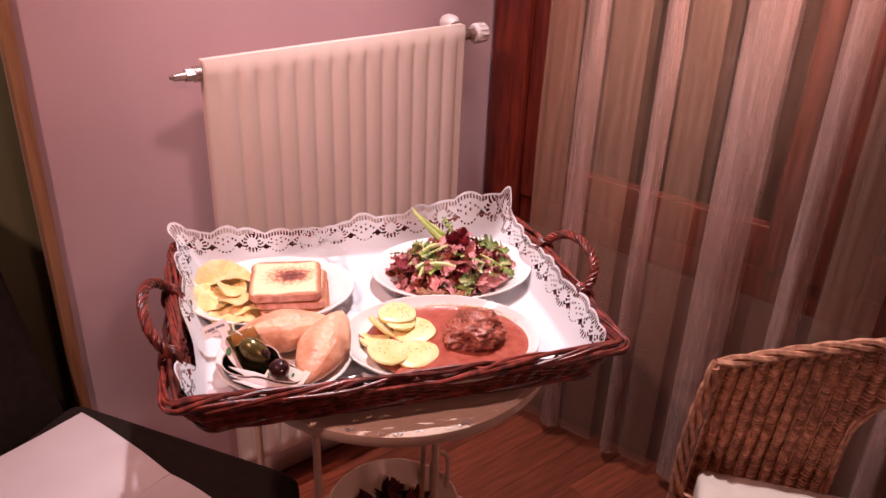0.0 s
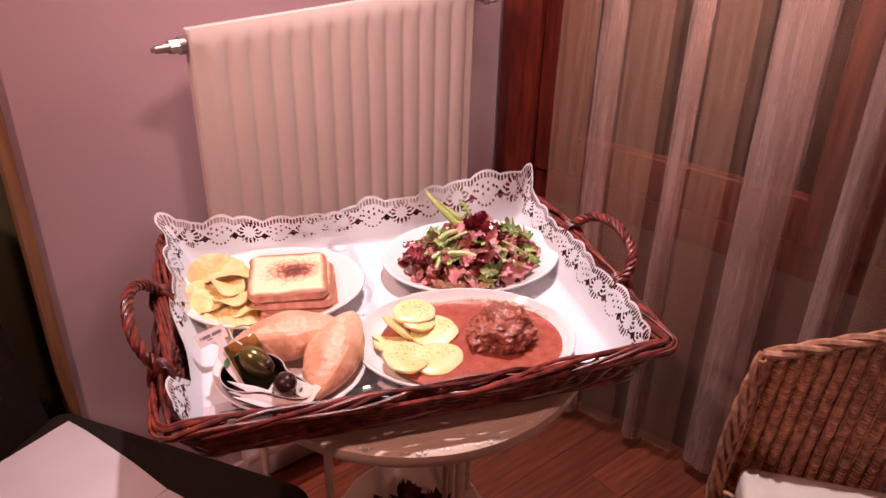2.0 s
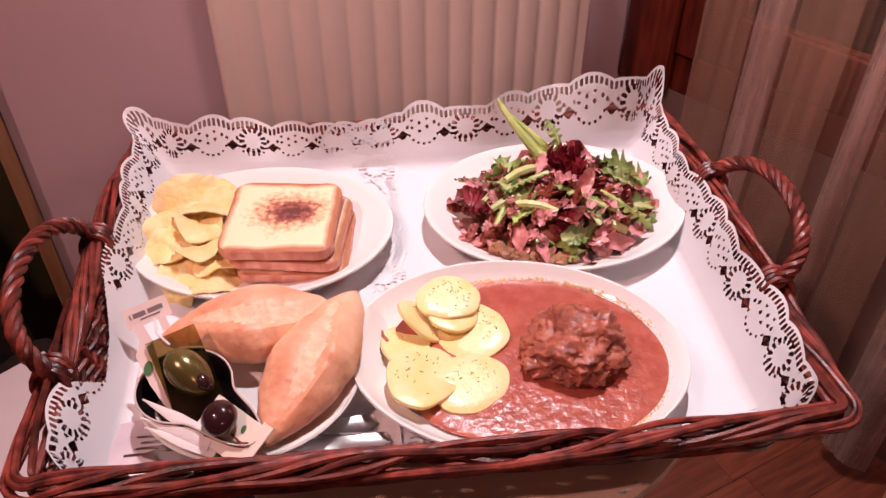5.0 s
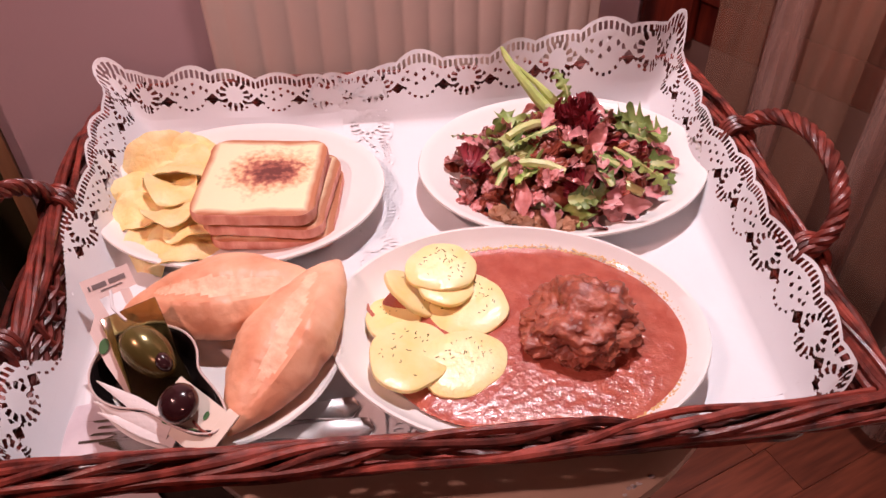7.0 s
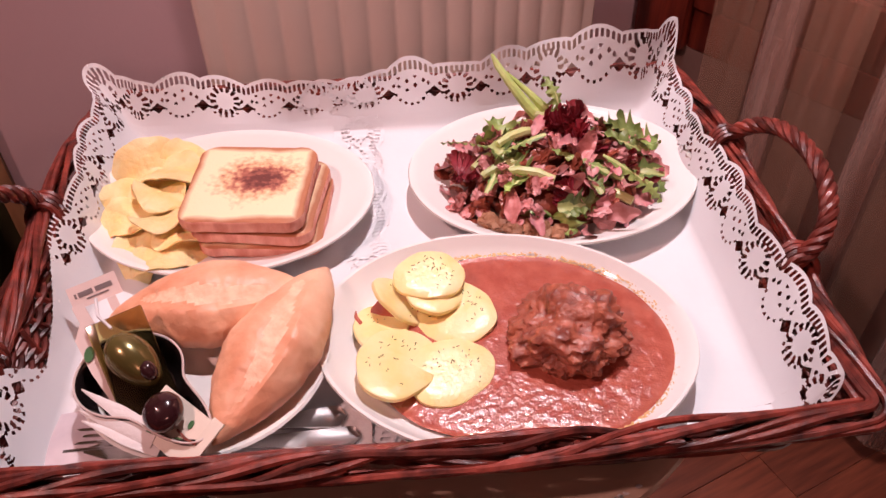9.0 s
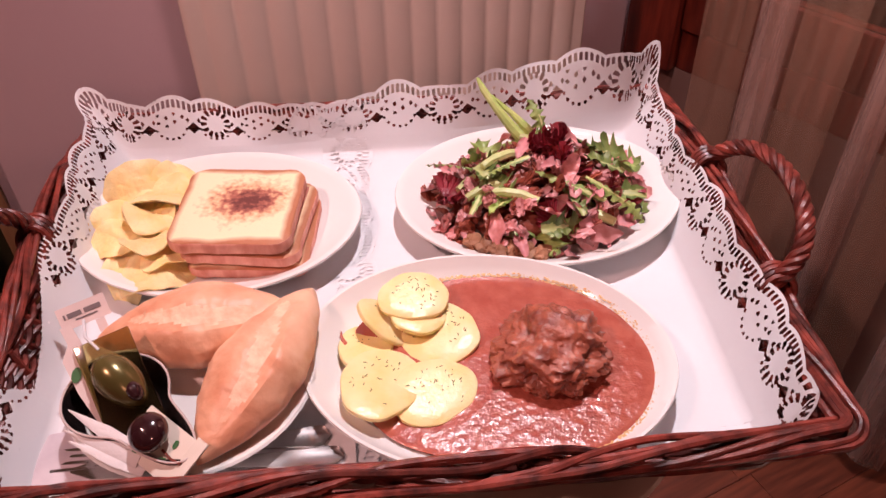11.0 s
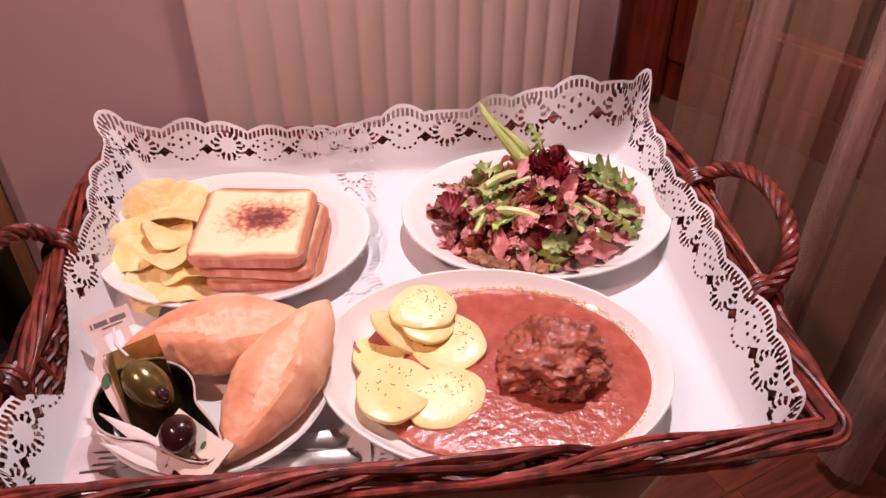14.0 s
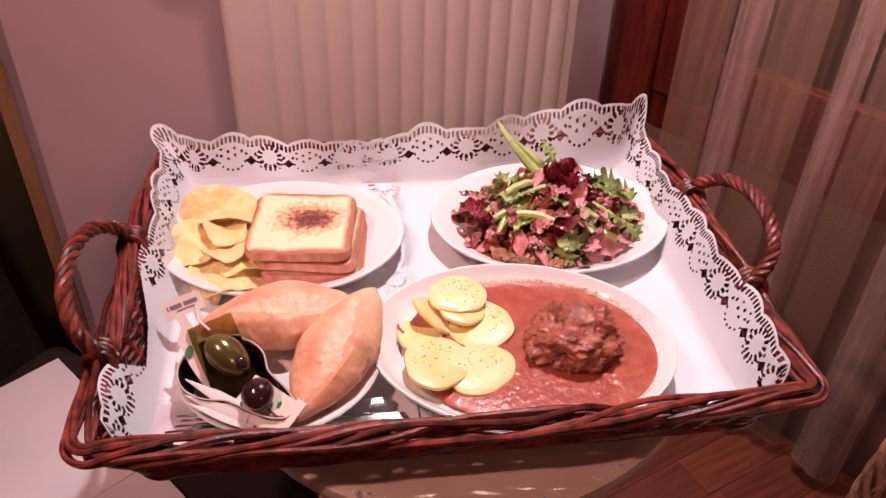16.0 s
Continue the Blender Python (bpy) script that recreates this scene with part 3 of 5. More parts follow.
# ---- woven chair at the window ----
def woven_chair():
    wm = pose(0.861, 0.855, 0, 0, 0, -35)
    th = thing("wicker_armchair", "brown woven wicker armchair with a cream seat cushion", "chair", wm)
    H = 0.668

    def back(s, z):
        # slightly bowed panel: s along it
        return Vector((s - 0.02 * (H - z) / 0.3, 0.015 * math.sin(math.pi * min(s / 0.5, 1)) + 0.02 * (H - z), z))

    def crown(s):
        return H + 0.105 * math.sin(min(s / 0.42, 1) * math.pi / 2)

    def reach(z):
        # where the panel ends at the arm's opening
        return 0.236 if z < 0.56 else min(0.236 + 0.034 * ((z - 0.56) / 0.08) ** 2, 0.44)

    rows = 54
    for r in range(rows):
        f = r / (rows - 1)
        z0 = 0.34 + f * (H - 0.34 - 0.010)
        pts = []
        n = 90
        end = reach(z0 + (crown(0.25) - H) * f)
        for i in range(n):
            s = 0.010 + i * (end - 0.012) / (n - 1)
            z = z0 + (crown(s) - H) * f
            w = 0.0058 * math.sin(2 * math.pi * s / 0.022 + 0.5 * noise.noise((s * 9, r * 0.12, 3.0))) + 0.0008 * math.cos(math.pi * (s / 0.020 + r))
            pts.append(back(s, z) + Vector((0, -w, 0.0010 * noise.noise((s * 30, r * 3.0, 0)))))
        part("weaver", Shape().tube(pts, 0.0033, 5), LOOM, th)
    for i in range(22):
        s = 0.010 + i * 0.020
        zb = 0.33 if s < 0.234 else 0.56 + 0.08 * ((s - 0.234) / 0.034) ** 0.5
        if zb < crown(s) - 0.03:
            part("stake", Shape().tube([back(s, zb + k * (crown(s) - 0.005 - zb) / 6) for k in range(7)], 0.0030, 5), LOOM, th)
    for k in range(3):
        pts, side, arm = [], [], []
        for i in range(160):
            s = i * 0.44 / 159
            t = s / 0.045 * 2 * math.pi / 3 + k * 2 * math.pi / 3
            pts.append(back(s, crown(s)) + Vector((0, 0.0065 * math.cos(t), 0.0065 * math.sin(t))))
        part("braid", Shape().tube(pts, 0.0058, 6), LOOM, th)
        for i in range(120):
            f = i / 119
            t = f * 0.5 / 0.06 * 2 * math.pi / 3 + k * 2 * math.pi / 3
            b = Vector((0.0 - 0.022 * f - 0.012 * math.sin(f * math.pi), -0.004 - 0.012 * f, H - 0.34 * f))
            side.append(b + Vector((0.008 * math.cos(t), 0.006 * math.sin(t), 0.004 * math.sin(t))))
            z = 0.33 + f * 0.40
            arm.append(back(reach(z) + 0.004 * k, z) + Vector((0, 0.004 * math.cos(t), 0.004 * math.sin(t))))
        part("braid", Shape().tube(side, 0.0066, 6), LOOM, th)
        part("arm_rod", Shape().tube(arm, 0.0045, 6), LOOM, th)
    part("seat_cushion", Shape().box((0.004, -0.46, 0.378), (0.44, -0.012, 0.456), 0.018, seg=4), CUSHION, th, "flat cream cotton seat cushion")
    part("seat_frame", Shape().box((-0.03, -0.47, 0.325), (0.46, 0.05, 0.376), 0.012), LOOM, th)
    for x, y in ((-0.01, -0.45), (0.44, -0.45), (0.0, 0.03), (0.44, 0.03)):
        part("leg", Shape().tube([(x, y, 0.0), (x, y, 0.33)], 0.018, 10), LOOM, th)


woven_chair()

# ---- little round table ----
TX, TY, TZ = 0.330, 0.985, 0.756
tab = thing("side_table", "round cream metal side table with chipped paint", "table", pose(TX, TY, 0))
part("tabletop", Shape().lathe([(0.0, TZ - 0.014), (0.225, TZ - 0.014), (0.236, TZ - 0.022), (0.243, TZ - 0.022), (0.247, TZ - 0.012), (0.246, TZ - 0.003), (0.240, TZ), (0.230, TZ - 0.002), (0.0, TZ - 0.003)], 96), WHITEMETAL, tab)
random.seed(5)
chips = Shape()
for k in range(34):
    t = radians(random.uniform(236, 300))
    r = random.uniform(0.2385, 0.2425)
    for j in range(random.randint(1, 3)):
        x, y = r * math.cos(t) + random.gauss(0, 0.003), r * math.sin(t) + random.gauss(0, 0.0015)
        s = random.uniform(0.0009, 0.0026)
        ring = [(x + s * random.uniform(0.6, 1.5) * math.cos(q), y + s * random.uniform(0.5, 0.9) * math.sin(q), TZ + 0.0006) for q in (0, 1.05, 2.1, 3.14, 4.2, 5.2)]
        chips.add(ring, [tuple(range(6))])
tagged(part("paint_chips", chips, FLAKE, tab, "chipped spots of bare white primer", smooth=False), kind="stuff")
LEGS = [(0.182, 0.892), (0.352, 0.845), (0.125, 1.125), (0.455, 1.115)]
for x, y in LEGS:
    part("leg", Shape().tube([(x - TX, y - TY, 0.0), (x - TX, y - TY, TZ - 0.015)], 0.0062, 10), WHITEMETAL, tab)
part("leg", Shape().tube([(0.345 - TX, 0.88 - TY, 0.25), (0.345 - TX, 0.88 - TY, TZ - 0.015)], 0.004, 10), WHITEMETAL, tab)
part("lower_shelf", Shape().lathe([(0.0, 0.262), (0.19, 0.262), (0.196, 0.266), (0.196, 0.272), (0.19, 0.275), (0.0, 0.272)], 64), WHITEMETAL, tab)
loop = [(0.424 - TX, 1.045 - TY, 0.276)] + [(0.424 - TX + 0.016 - 0.016 * math.cos(t), 1.045 - TY, 0.405 + 0.025 * math.sin(t)) for t in [math.pi * i / 12 for i in range(13)]] + [(0.456 - TX, 1.045 - TY, 0.276)]
part("loop_handle", Shape().tube(loop, 0.0045, 8), WHITEMETAL, tab)

bowl = thing("potpourri_bowl", "cream bowl on the lower shelf, filled with dried petals", "bowl", pose(0.345, 1.025, 0.276))
part("dish", Shape().lathe([(0.0, 0.0), (0.05, 0.0), (0.055, 0.004), (0.10, 0.045), (0.118, 0.072), (0.121, 0.076), (0.117, 0.077), (0.096, 0.050), (0.05, 0.012), (0.0, 0.010)], 64, warp=lambda t, r, z: 1 + (0.006 * math.sin(18 * t) if r > 0.09 else 0)), BOWLIN, bowl)
random.seed(11)


def petal(w, h, curl):
    def fn(a, b):
        x = (a - 0.5) * w * math.sin(math.pi * (0.12 + 0.82 * b)) ** 0.7
        return (x, (b - 0.5) * h, curl * ((a - 0.5) ** 2 * 3 + (b - 0.5) ** 2 * 2) * w + 0.06 * w * math.sin(9 * a + 5 * b))
    return Shape().grid(fn, 5, 6)


petals = [petal(0.022, 0.03, c).mesh("petal", POTPOURRI) for c in (0.5, -0.6, 0.9, 1.3)]
for k in range(70):
    r = 0.062 * math.sqrt(random.random())
    t = random.uniform(0, 6.28)
    part("petal", random.choice(petals), None, bowl, m=pose(r * math.cos(t), r * math.sin(t), 0.034 + 0.035 * (1 - r / 0.062) + random.uniform(0, 0.012), random.uniform(-60, 60), random.uniform(-60, 60), random.uniform(0, 360)))

# ---- wicker tray basket ----
TRAY = pose(0.312, 1.02, 0, 0, 0, -4.7)
BH, RH = 0.759, 0.824                           # underside and rim heights
BU, BV, RU, RV = 0.274, 0.212, 0.304, 0.236     # half sizes at the bottom and at the rim


def rounded(hu, hv, r, n):
    """n points round a rectangle with rounded corners, evenly spaced."""
    per = []
    for cx, cy, a0 in ((hu - r, hv - r, 0), (-hu + r, hv - r, 90), (-hu + r, -hv + r, 180), (hu - r, -hv + r, 270)):
        for k in range(11):
            t = radians(a0 + k * 11.25)
            per.append(Vector((cx + r * math.cos(t), cy + r * math.sin(t), 0)))
    per.append(per[0])
    d = [0]
    for a, b in zip(per, per[1:]):
        d.append(d[-1] + (b - a).length)
    out, j = [], 0
    for i in range(n):
        s = d[-1] * i / n
        while d[j + 1] < s:
            j += 1
        out.append(per[j].lerp(per[j + 1], (s - d[j]) / max(d[j + 1] - d[j], 1e-9)))
    return out, d[-1]


bas = thing("wicker_tray_basket", "dark red-brown varnished wicker tray with rope handles", "basket", TRAY)
NP = 480
for r in range(13):
    f = (r + 0.4) / 13
    path, per = rounded(BU + (RU - 0.004 - BU) * f, BV + (RV - 0.004 - BV) * f, 0.018, NP)
    z = BH + 0.004 + (RH - 0.016 - BH) * f
    cen = []
    for i, p in enumerate(path):
        q = (path[(i + 1) % NP] - path[i - 1]).normalized()
        nrm = Vector((q.y, -q.x, 0))
        w = 0.0030 * math.sin(math.pi * 84 * i / NP + math.pi * (r % 2))
        cen.append(p + nrm * w + Vector((0, 0, z + 0.0022 * noise.noise((p.x * 16, p.y * 16, r * 2.7)))))
    rr = [0.0027 * (1 + 0.25 * noise.noise((p.x * 30, p.y * 30, r + 0.5))) for p in path]
    part("weaver", Shape().tube(cen, rr, 6, closed=True), RATTAN, bas)
b_path, _ = rounded(BU, BV, 0.028, 84)
r_path, _ = rounded(RU - 0.004, RV - 0.004, 0.028, 84)
for i in range(84):
    a, b = b_path[i], r_path[i]
    k = 0.016 * (random.random() - 0.5)
    part("stake", Shape().tube([(a.x, a.y, BH + 0.002), ((a.x + b.x) / 2, (a.y + b.y) / 2, (BH + RH) / 2), (b.x + k, b.y + k, RH - 0.010)], [0.0028, 0.0030, 0.0026], 6), RATTAN, bas)
# plaited rim
path, per = rounded(RU, RV, 0.012, 700)
for k in range(9):
    cen, rr = [], []
    turns = 5
    for i, p in enumerate(path):
        q = (path[(i + 1) % 700] - path[i - 1]).normalized()
        nrm = Vector((q.y, -q.x, 0))
        t = 2 * math.pi * (turns * i / 700 + k / 11 + 0.22 * noise.noise((p.x * 8, p.y * 8, k * 5.0)))
        drop = 0.018 * min(max((p.y - 0.12) / 0.10, 0), 1)
        if p.y < -0.2:
            drop = 0.006 * max(0.0, 1 - (p.x / 0.27) ** 2)          # front rim sags a little
        cen.append(p + nrm * ((0.0096 + 0.0016 * math.sin(k * 2.4)) * math.cos(t)) + Vector((0, 0, RH - drop - 0.005 + 0.0082 * math.sin(t) + 0.003 * noise.noise((p.x * 9, p.y * 9, k * 3.0)))))
        rr.append(0.0028 * (1 + 0.3 * noise.noise((p.x * 25, p.y * 25, k * 1.7))))
    part("rim_rod", Shape().tube(cen, rr, 7, closed=True), RATTAN, bas)
# foot rods and floor slats
path, per = rounded(BU + 0.002, BV + 0.002, 0.026, 300)
for k in range(3):
    cen = []
    for i, p in enumerate(path):
        t = 2 * math.pi * (10 * i / 300 + k / 3)
        cen.append(p * (1 + 0.012 * math.cos(t)) + Vector((0, 0, BH + 0.003 + 0.003 * math.sin(t))))
    part("foot_rod", Shape().tube(cen, 0.0036, 6, closed=True), RATTAN, bas)
for i in range(44):
    v = -BV + 0.006 + i * (2 * BV - 0.012) / 43
    part("floor_rod", Shape().tube([(-BU, v, BH + 0.003), (0, v, BH + 0.0032), (BU, v, BH + 0.003)], 0.0034, 5), RATTAN, bas)


def rope_handle(side, v0, v1, out, up):
    mid, half = (v0 + v1) / 2, (v1 - v0) / 2
    hd = None
    for k in range(4):
        cen = []
        n = 110
        for i in range(n):
            a = math.pi * i / (n - 1)
            c = Vector((side * (0.292 + out * math.sin(a) ** 0.8), mid + half * math.cos(a) * (1 + 0.16 * math.sin(a)), RH - 0.004 + up * math.sin(a) ** 0.9))
            rad_dir = Vector((side * out * math.sin(a), half * math.cos(a), up * math.sin(a))).normalized()
            tan = Vector((side * out * math.cos(a), -half * math.sin(a), up * math.cos(a))).normalized()
            bi = tan.cross(rad_dir).normalized()
            t = 2 * math.pi * (5.5 * i / n + k / 4)
            cen.append(c + rad_dir * 0.0044 * math.cos(t) + bi * 0.0044 * math.sin(t))
        if hd is None:
            hd = part("handle", Shape().tube(cen, 0.0035, 7), RATTAN, bas, "rope-twisted wicker handle")
        else:
            part("strand", Shape().tube(cen, 0.0035, 7), RATTAN, hd)
    for v in (v0, v1):
        for k in range(4):
            coil = [(side * (0.304 + 0.0135 * math.cos(t)), v + 0.0052 * (k - 1.5) + 0.004 * math.sin(t), RH - 0.004 + 0.0150 * math.sin(t)) for t in [2 * math.pi * i / 16 for i in range(16)]]
            part("binding", Shape().tube(coil, 0.0029, 6, closed=True), RATTAN, hd)


rope_handle(1, -0.095, 0.066, 0.046, 0.046)
rope_handle(-1, -0.135, 0.030, 0.044, 0.052)

# ---- lace paper doilies ----
PZ = 0.7668
FU, FV = 0.258, 0.194


def soft(x):
    return 0.5 * (x + np.sqrt(x * x + 0.00012))


def laid(u, v, lift, seed):
    """Where a point of the flat paper lies: flat on the tray's floor, then up the sides."""
    du, dv = soft(np.abs(u) - FU), soft(v - FV)
    df = soft(-0.206 - v)
    up = np.clip(dv / 0.06, 0, 1)
    hyp = np.maximum(((np.where(u > 0, 0.92 - 0.16 * np.clip((v + 0.02) / 0.16, 0, 1), 0.84) * du) ** 3 + dv ** 3) ** (1 / 3), 0.9 * df)
    x = np.sign(u) * (np.minimum(np.abs(u), FU) + (0.45 + np.where(u > 0, 0.0, 0.10) * np.clip((v - 0.10) / 0.10, 0, 1) + np.where(u > 0, 0.18, 0.24) * up) * du)
    y = np.where(v > 0, np.minimum(v, FV) + (0.34 + 0.18 * np.clip((-u - 0.1) / 0.2, 0, 1)) * dv, np.maximum(v, -0.206) - 0.35 * df)
    wr = 0.0016 * np.sin(u * 31 + 1.3 * np.sin(v * 23 + seed)) + 0.0011 * np.sin(v * 47 + u * 19 + seed)
    z = PZ + lift + 0.90 * hyp + (np.abs(wr) * 0.6) + np.clip(hyp - 0.02, 0, 1) * 0.10 * np.sin(u * 62 + seed)
    z = z + up * (np.where(u > 0.02, 0.037 * np.clip((u - 0.02) / 0.24, 0, 1.0), 0.010 * np.clip((-u - 0.20) / 0.10, 0, 1.1)) - 0.008 * np.exp(-((u + 0.12) / 0.06) ** 2))
    y = y + np.clip(dv - 0.02, 0, 1) * 0.16 * np.sin(u * 40 + seed)
    x = x + np.clip(du - 0.02, 0, 1) * 0.08 * np.sin(v * 44 + seed) * np.sign(u)
    return x, y, z


def lace(e, a, per):
    """Above 0 is paper. e: how far inside the straight edge, a: how far along it."""
    m = np.mod(a, per) - per / 2
    odd = np.mod(np.floor(a / per), 2) > 0.5
    f = e - 0.0065 * (1 - np.cos(np.pi * m / per) ** 0.8)
    ee = f
    # a row of slots that follows the scalloped edge
    slot = np.minimum(0.0041 - np.abs(ee - 0.0080), 0.00165 - np.abs(np.mod(m + per / 18, per / 9) - per / 18))
    f = np.minimum(f, -slot)
    y = e - 0.0265
    r = np.sqrt(m * m + y * y)
    th = np.arctan2(m, y)
    # medallion: spokes in a ring, petals within
    ring = np.minimum(0.0032 - np.abs(r - 0.0128), (np.cos(th * 13) * 0.55 + 0.12) * 0.0020)
    f = np.where(odd, f, np.minimum(f, -ring))
    # between them a net of lozenges and an arc of dots
    net = np.abs(np.mod(m, 0.0085) - 0.00425) * 1.15 + np.abs(np.mod(y + 0.0042 + 0.00425 * (np.mod(np.floor(m / 0.0085), 2)), 0.0085) - 0.00425) * 0.95 - 0.0026
    net = np.where((np.abs(m) < 0.0165) & (y > -0.0095) & (y < 0.0085 - 0.5 * np.abs(m)), net, 1)
    f = np.where(odd, np.minimum(f, net), f)
    arc = np.minimum(0.0014 - np.abs(r - 0.0178), (np.cos(th * 17) * 0.5 - 0.02) * 0.0018)
    arc = np.where(np.abs(th) < 1.35, arc, -1)
    f = np.minimum(f, -arc)
    # large lozenges where two medallions meet
    mb = per / 2 - np.abs(m)
    f = np.minimum(f, (mb * 1.0 + np.abs(e - 0.0330) * 1.1 - 0.0066) * 0.7)
    f = np.minimum(f, (np.abs(mb - 0.0058) * 1.5 + np.abs(e - 0.0250) - 0.0030) * 0.7)
    return f


def doily(u0, u1, v0, v1, lift, seed, label, tuck=None):
    h, q = 0.00125, 6
    nu, nv = int((u1 - u0) / h / q) * q, int((v1 - v0) / h / q) * q
    U, V = np.meshgrid(np.linspace(u0, u1, nu + 1), np.linspace(v0, v1, nv + 1))
    cu, cv, hu, hv, R, per = (u0 + u1) / 2, (v0 + v1) / 2, (u1 - u0) / 2, (v1 - v0) / 2, 0.052, 0.0475
    # straight lengths as whole numbers of scallops
    nx, ny = round(2 * (hu - R) / per), round(2 * (hv - R) / per)

    def field(U, V):
        x, y = U - cu, V - cv
        ax, ay = np.abs(x) - (hu - R), np.abs(y) - (hv - R)
        px, py = 2 * (hu - R) / nx, 2 * (hv - R) / ny
        e_top, e_side = R - ay, R - ax
        top = lace(e_top, (x + (hu - R)) / px * per, per)
        side = lace(e_side, (y + (hv - R)) / py * per, per)
        rr = np.sqrt(np.maximum(ax, 0) ** 2 + np.maximum(ay, 0) ** 2)
        th = np.arctan2(np.maximum(ay, 1e-9), np.maximum(ax, 1e-9))
        e_c = R - rr
        cor = lace(e_c, th / (math.pi / 2) * per, per)
        corner = (ax > 0) & (ay > 0)
        f = np.where(corner, cor, np.where(e_top < e_side, top, side))
        e = np.where(corner, e_c, np.minimum(e_top, e_side))
        return np.where(e > 0.046, 0.01, f), e

    f, e = field(U, V)
    d = h * 0.5
    gx = (field(U + d, V)[0] - field(U - d, V)[0]) / (2 * d)
    gy = (field(U, V + d)[0] - field(U, V - d)[0]) / (2 * d)
    g2 = gx * gx + gy * gy + 1e-6
    near = (np.abs(f) < 0.8 * h * np.sqrt(g2)) & (g2 > 0.02)
    sx, sy = np.clip(-f * gx / g2, -0.7 * h, 0.7 * h), np.clip(-f * gy / g2, -0.7 * h, 0.7 * h)
    U2, V2 = np.where(near, U + sx, U), np.where(near, V + sy, V)
    fc = (f[:-1, :-1] + f[1:, :-1] + f[:-1, 1:] + f[1:, 1:]) / 4
    keep = fc > 0
    if tuck:
        # lace border turned under along this stretch of the side
        ramp = np.clip(np.minimum((V - tuck[0]) / 0.03, (tuck[1] - V) / 0.05), 0, 1)
        turned = 0.013 + 0.044 * np.clip(-V / 0.16, 0, 1)
        keep |= ((U > u0 + 0.004) & (U < u0 + 0.06) & (ramp >= 1))[:-1, :-1]
        keep &= ~(U < u0 + turned * ramp - 1e-6)[:-1, :-1]
    coarse = (e[:-1, :-1] > 0.048).reshape(nv // q, q, nu // q, q).all(axis=(1, 3))
    keep &= ~np.repeat(np.repeat(coarse, q, 0), q, 1)
    idx = np.arange((nu + 1) * (nv + 1)).reshape(nv + 1, nu + 1)
    j, i = np.nonzero(keep)
    fine = np.stack([idx[j, i], idx[j, i + 1], idx[j + 1, i + 1], idx[j + 1, i]], 1)
    j, i = np.nonzero(coarse)
    j, i = j * q, i * q
    big = np.stack([idx[j, i], idx[j, i + q], idx[j + q, i + q], idx[j + q, i]], 1)
    ob = tagged(thing("lace_doily", label, "doily", TRAY), group="lace doilies in the tray")
    for name, faces in (("lace_border", fine), ("paper_sheet", big)):
        used, faces = np.unique(faces, return_inverse=True)
        faces = faces.reshape(-1, 4)
        x, y, z = laid(U2.ravel()[used], V2.ravel()[used], lift, seed)
        me = bpy.data.meshes.new(name)
        me.from_pydata(np.stack([x, y, z], 1).tolist(), [], faces.tolist())
        me.materials.append(PAPER)
        me.polygons.foreach_set("use_smooth", [True] * len(me.polygons))
        me.update()
        part(name, me, None, ob, "punched lace border" if name == "lace_border" else "")


doily(-0.105, 0.336, -0.240, 0.268, 0.0, 0.7, "white lace-edged paper doily lining the tray")
doily(-0.338, -0.012, -0.244, 0.266, 0.0014, 2.1, "white lace-edged paper doily overlapping the other one", (-0.150, 0.030))

# ---- crockery ----
PLATE_Z = PZ + 0.0024


def oval_plate(u, v, rot, label, a=0.142, b=0.107, tip=0.0, lift=0.0, deep=False):
    prof = [(0.0, 0.0035), (0.62, 0.0035), (0.64, 0.0), (0.70, 0.0), (0.72, 0.004), (0.86, 0.009), (0.95, 0.018), (0.99, 0.0235), (1.0, 0.0255), (0.995, 0.0272), (0.975, 0.0272), (0.93, 0.0215), (0.87, 0.0145), (0.78, 0.0105), (0.66, 0.0085), (0.0, 0.008)] if deep else [(0.0, 0.0035), (0.55, 0.0035), (0.57, 0.0), (0.61, 0.0), (0.63, 0.004), (0.80, 0.011), (0.93, 0.0195), (0.985, 0.0232), (1.0, 0.0255), (0.995, 0.0272), (0.975, 0.0272), (0.93, 0.0245), (0.80, 0.0155), (0.68, 0.0095), (0.60, 0.0075), (0.0, 0.007)]
    return solid("oval_plate", Shape().lathe(prof, 96, a, b), CHINA, label, "plate", TRAY @ pose(u, v, PLATE_Z + lift, tip, 0, rot), "oval plates on the tray")


oval_plate(-0.157, 0.071, 0, "white oval china plate under the toasted sandwich", 0.133, 0.105)
oval_plate(0.146, 0.083, 0, "white oval china plate heaped with salad", 0.138, 0.110)
P_STEW = oval_plate(0.070, -0.1215, -10, "white oval china plate holding stew and potatoes", 0.146, 0.110, 1.2, 0.0035, True)
prof = [(0.0, 0.003), (0.052, 0.003), (0.053, 0.0), (0.057, 0.0), (0.059, 0.003), (0.082, 0.013), (0.092, 0.018), (0.0935, 0.0195), (0.092, 0.021), (0.088, 0.020), (0.066, 0.0085), (0.055, 0.0065), (0.0, 0.006)]
solid("bread_plate", Shape().lathe(prof, 72), CHINA, "round white china side plate holding two bread rolls", "plate", TRAY @ pose(-0.155, -0.118, PLATE_Z + 0.007))

# ---- toasted sandwich ----
SAND = TRAY @ pose(-0.134, 0.059, PLATE_Z + 0.0085, 0, 0, -6.5)
sand = thing("toasted_sandwich", "stack of toasted bread slices with a scorched top", "sandwich", SAND)


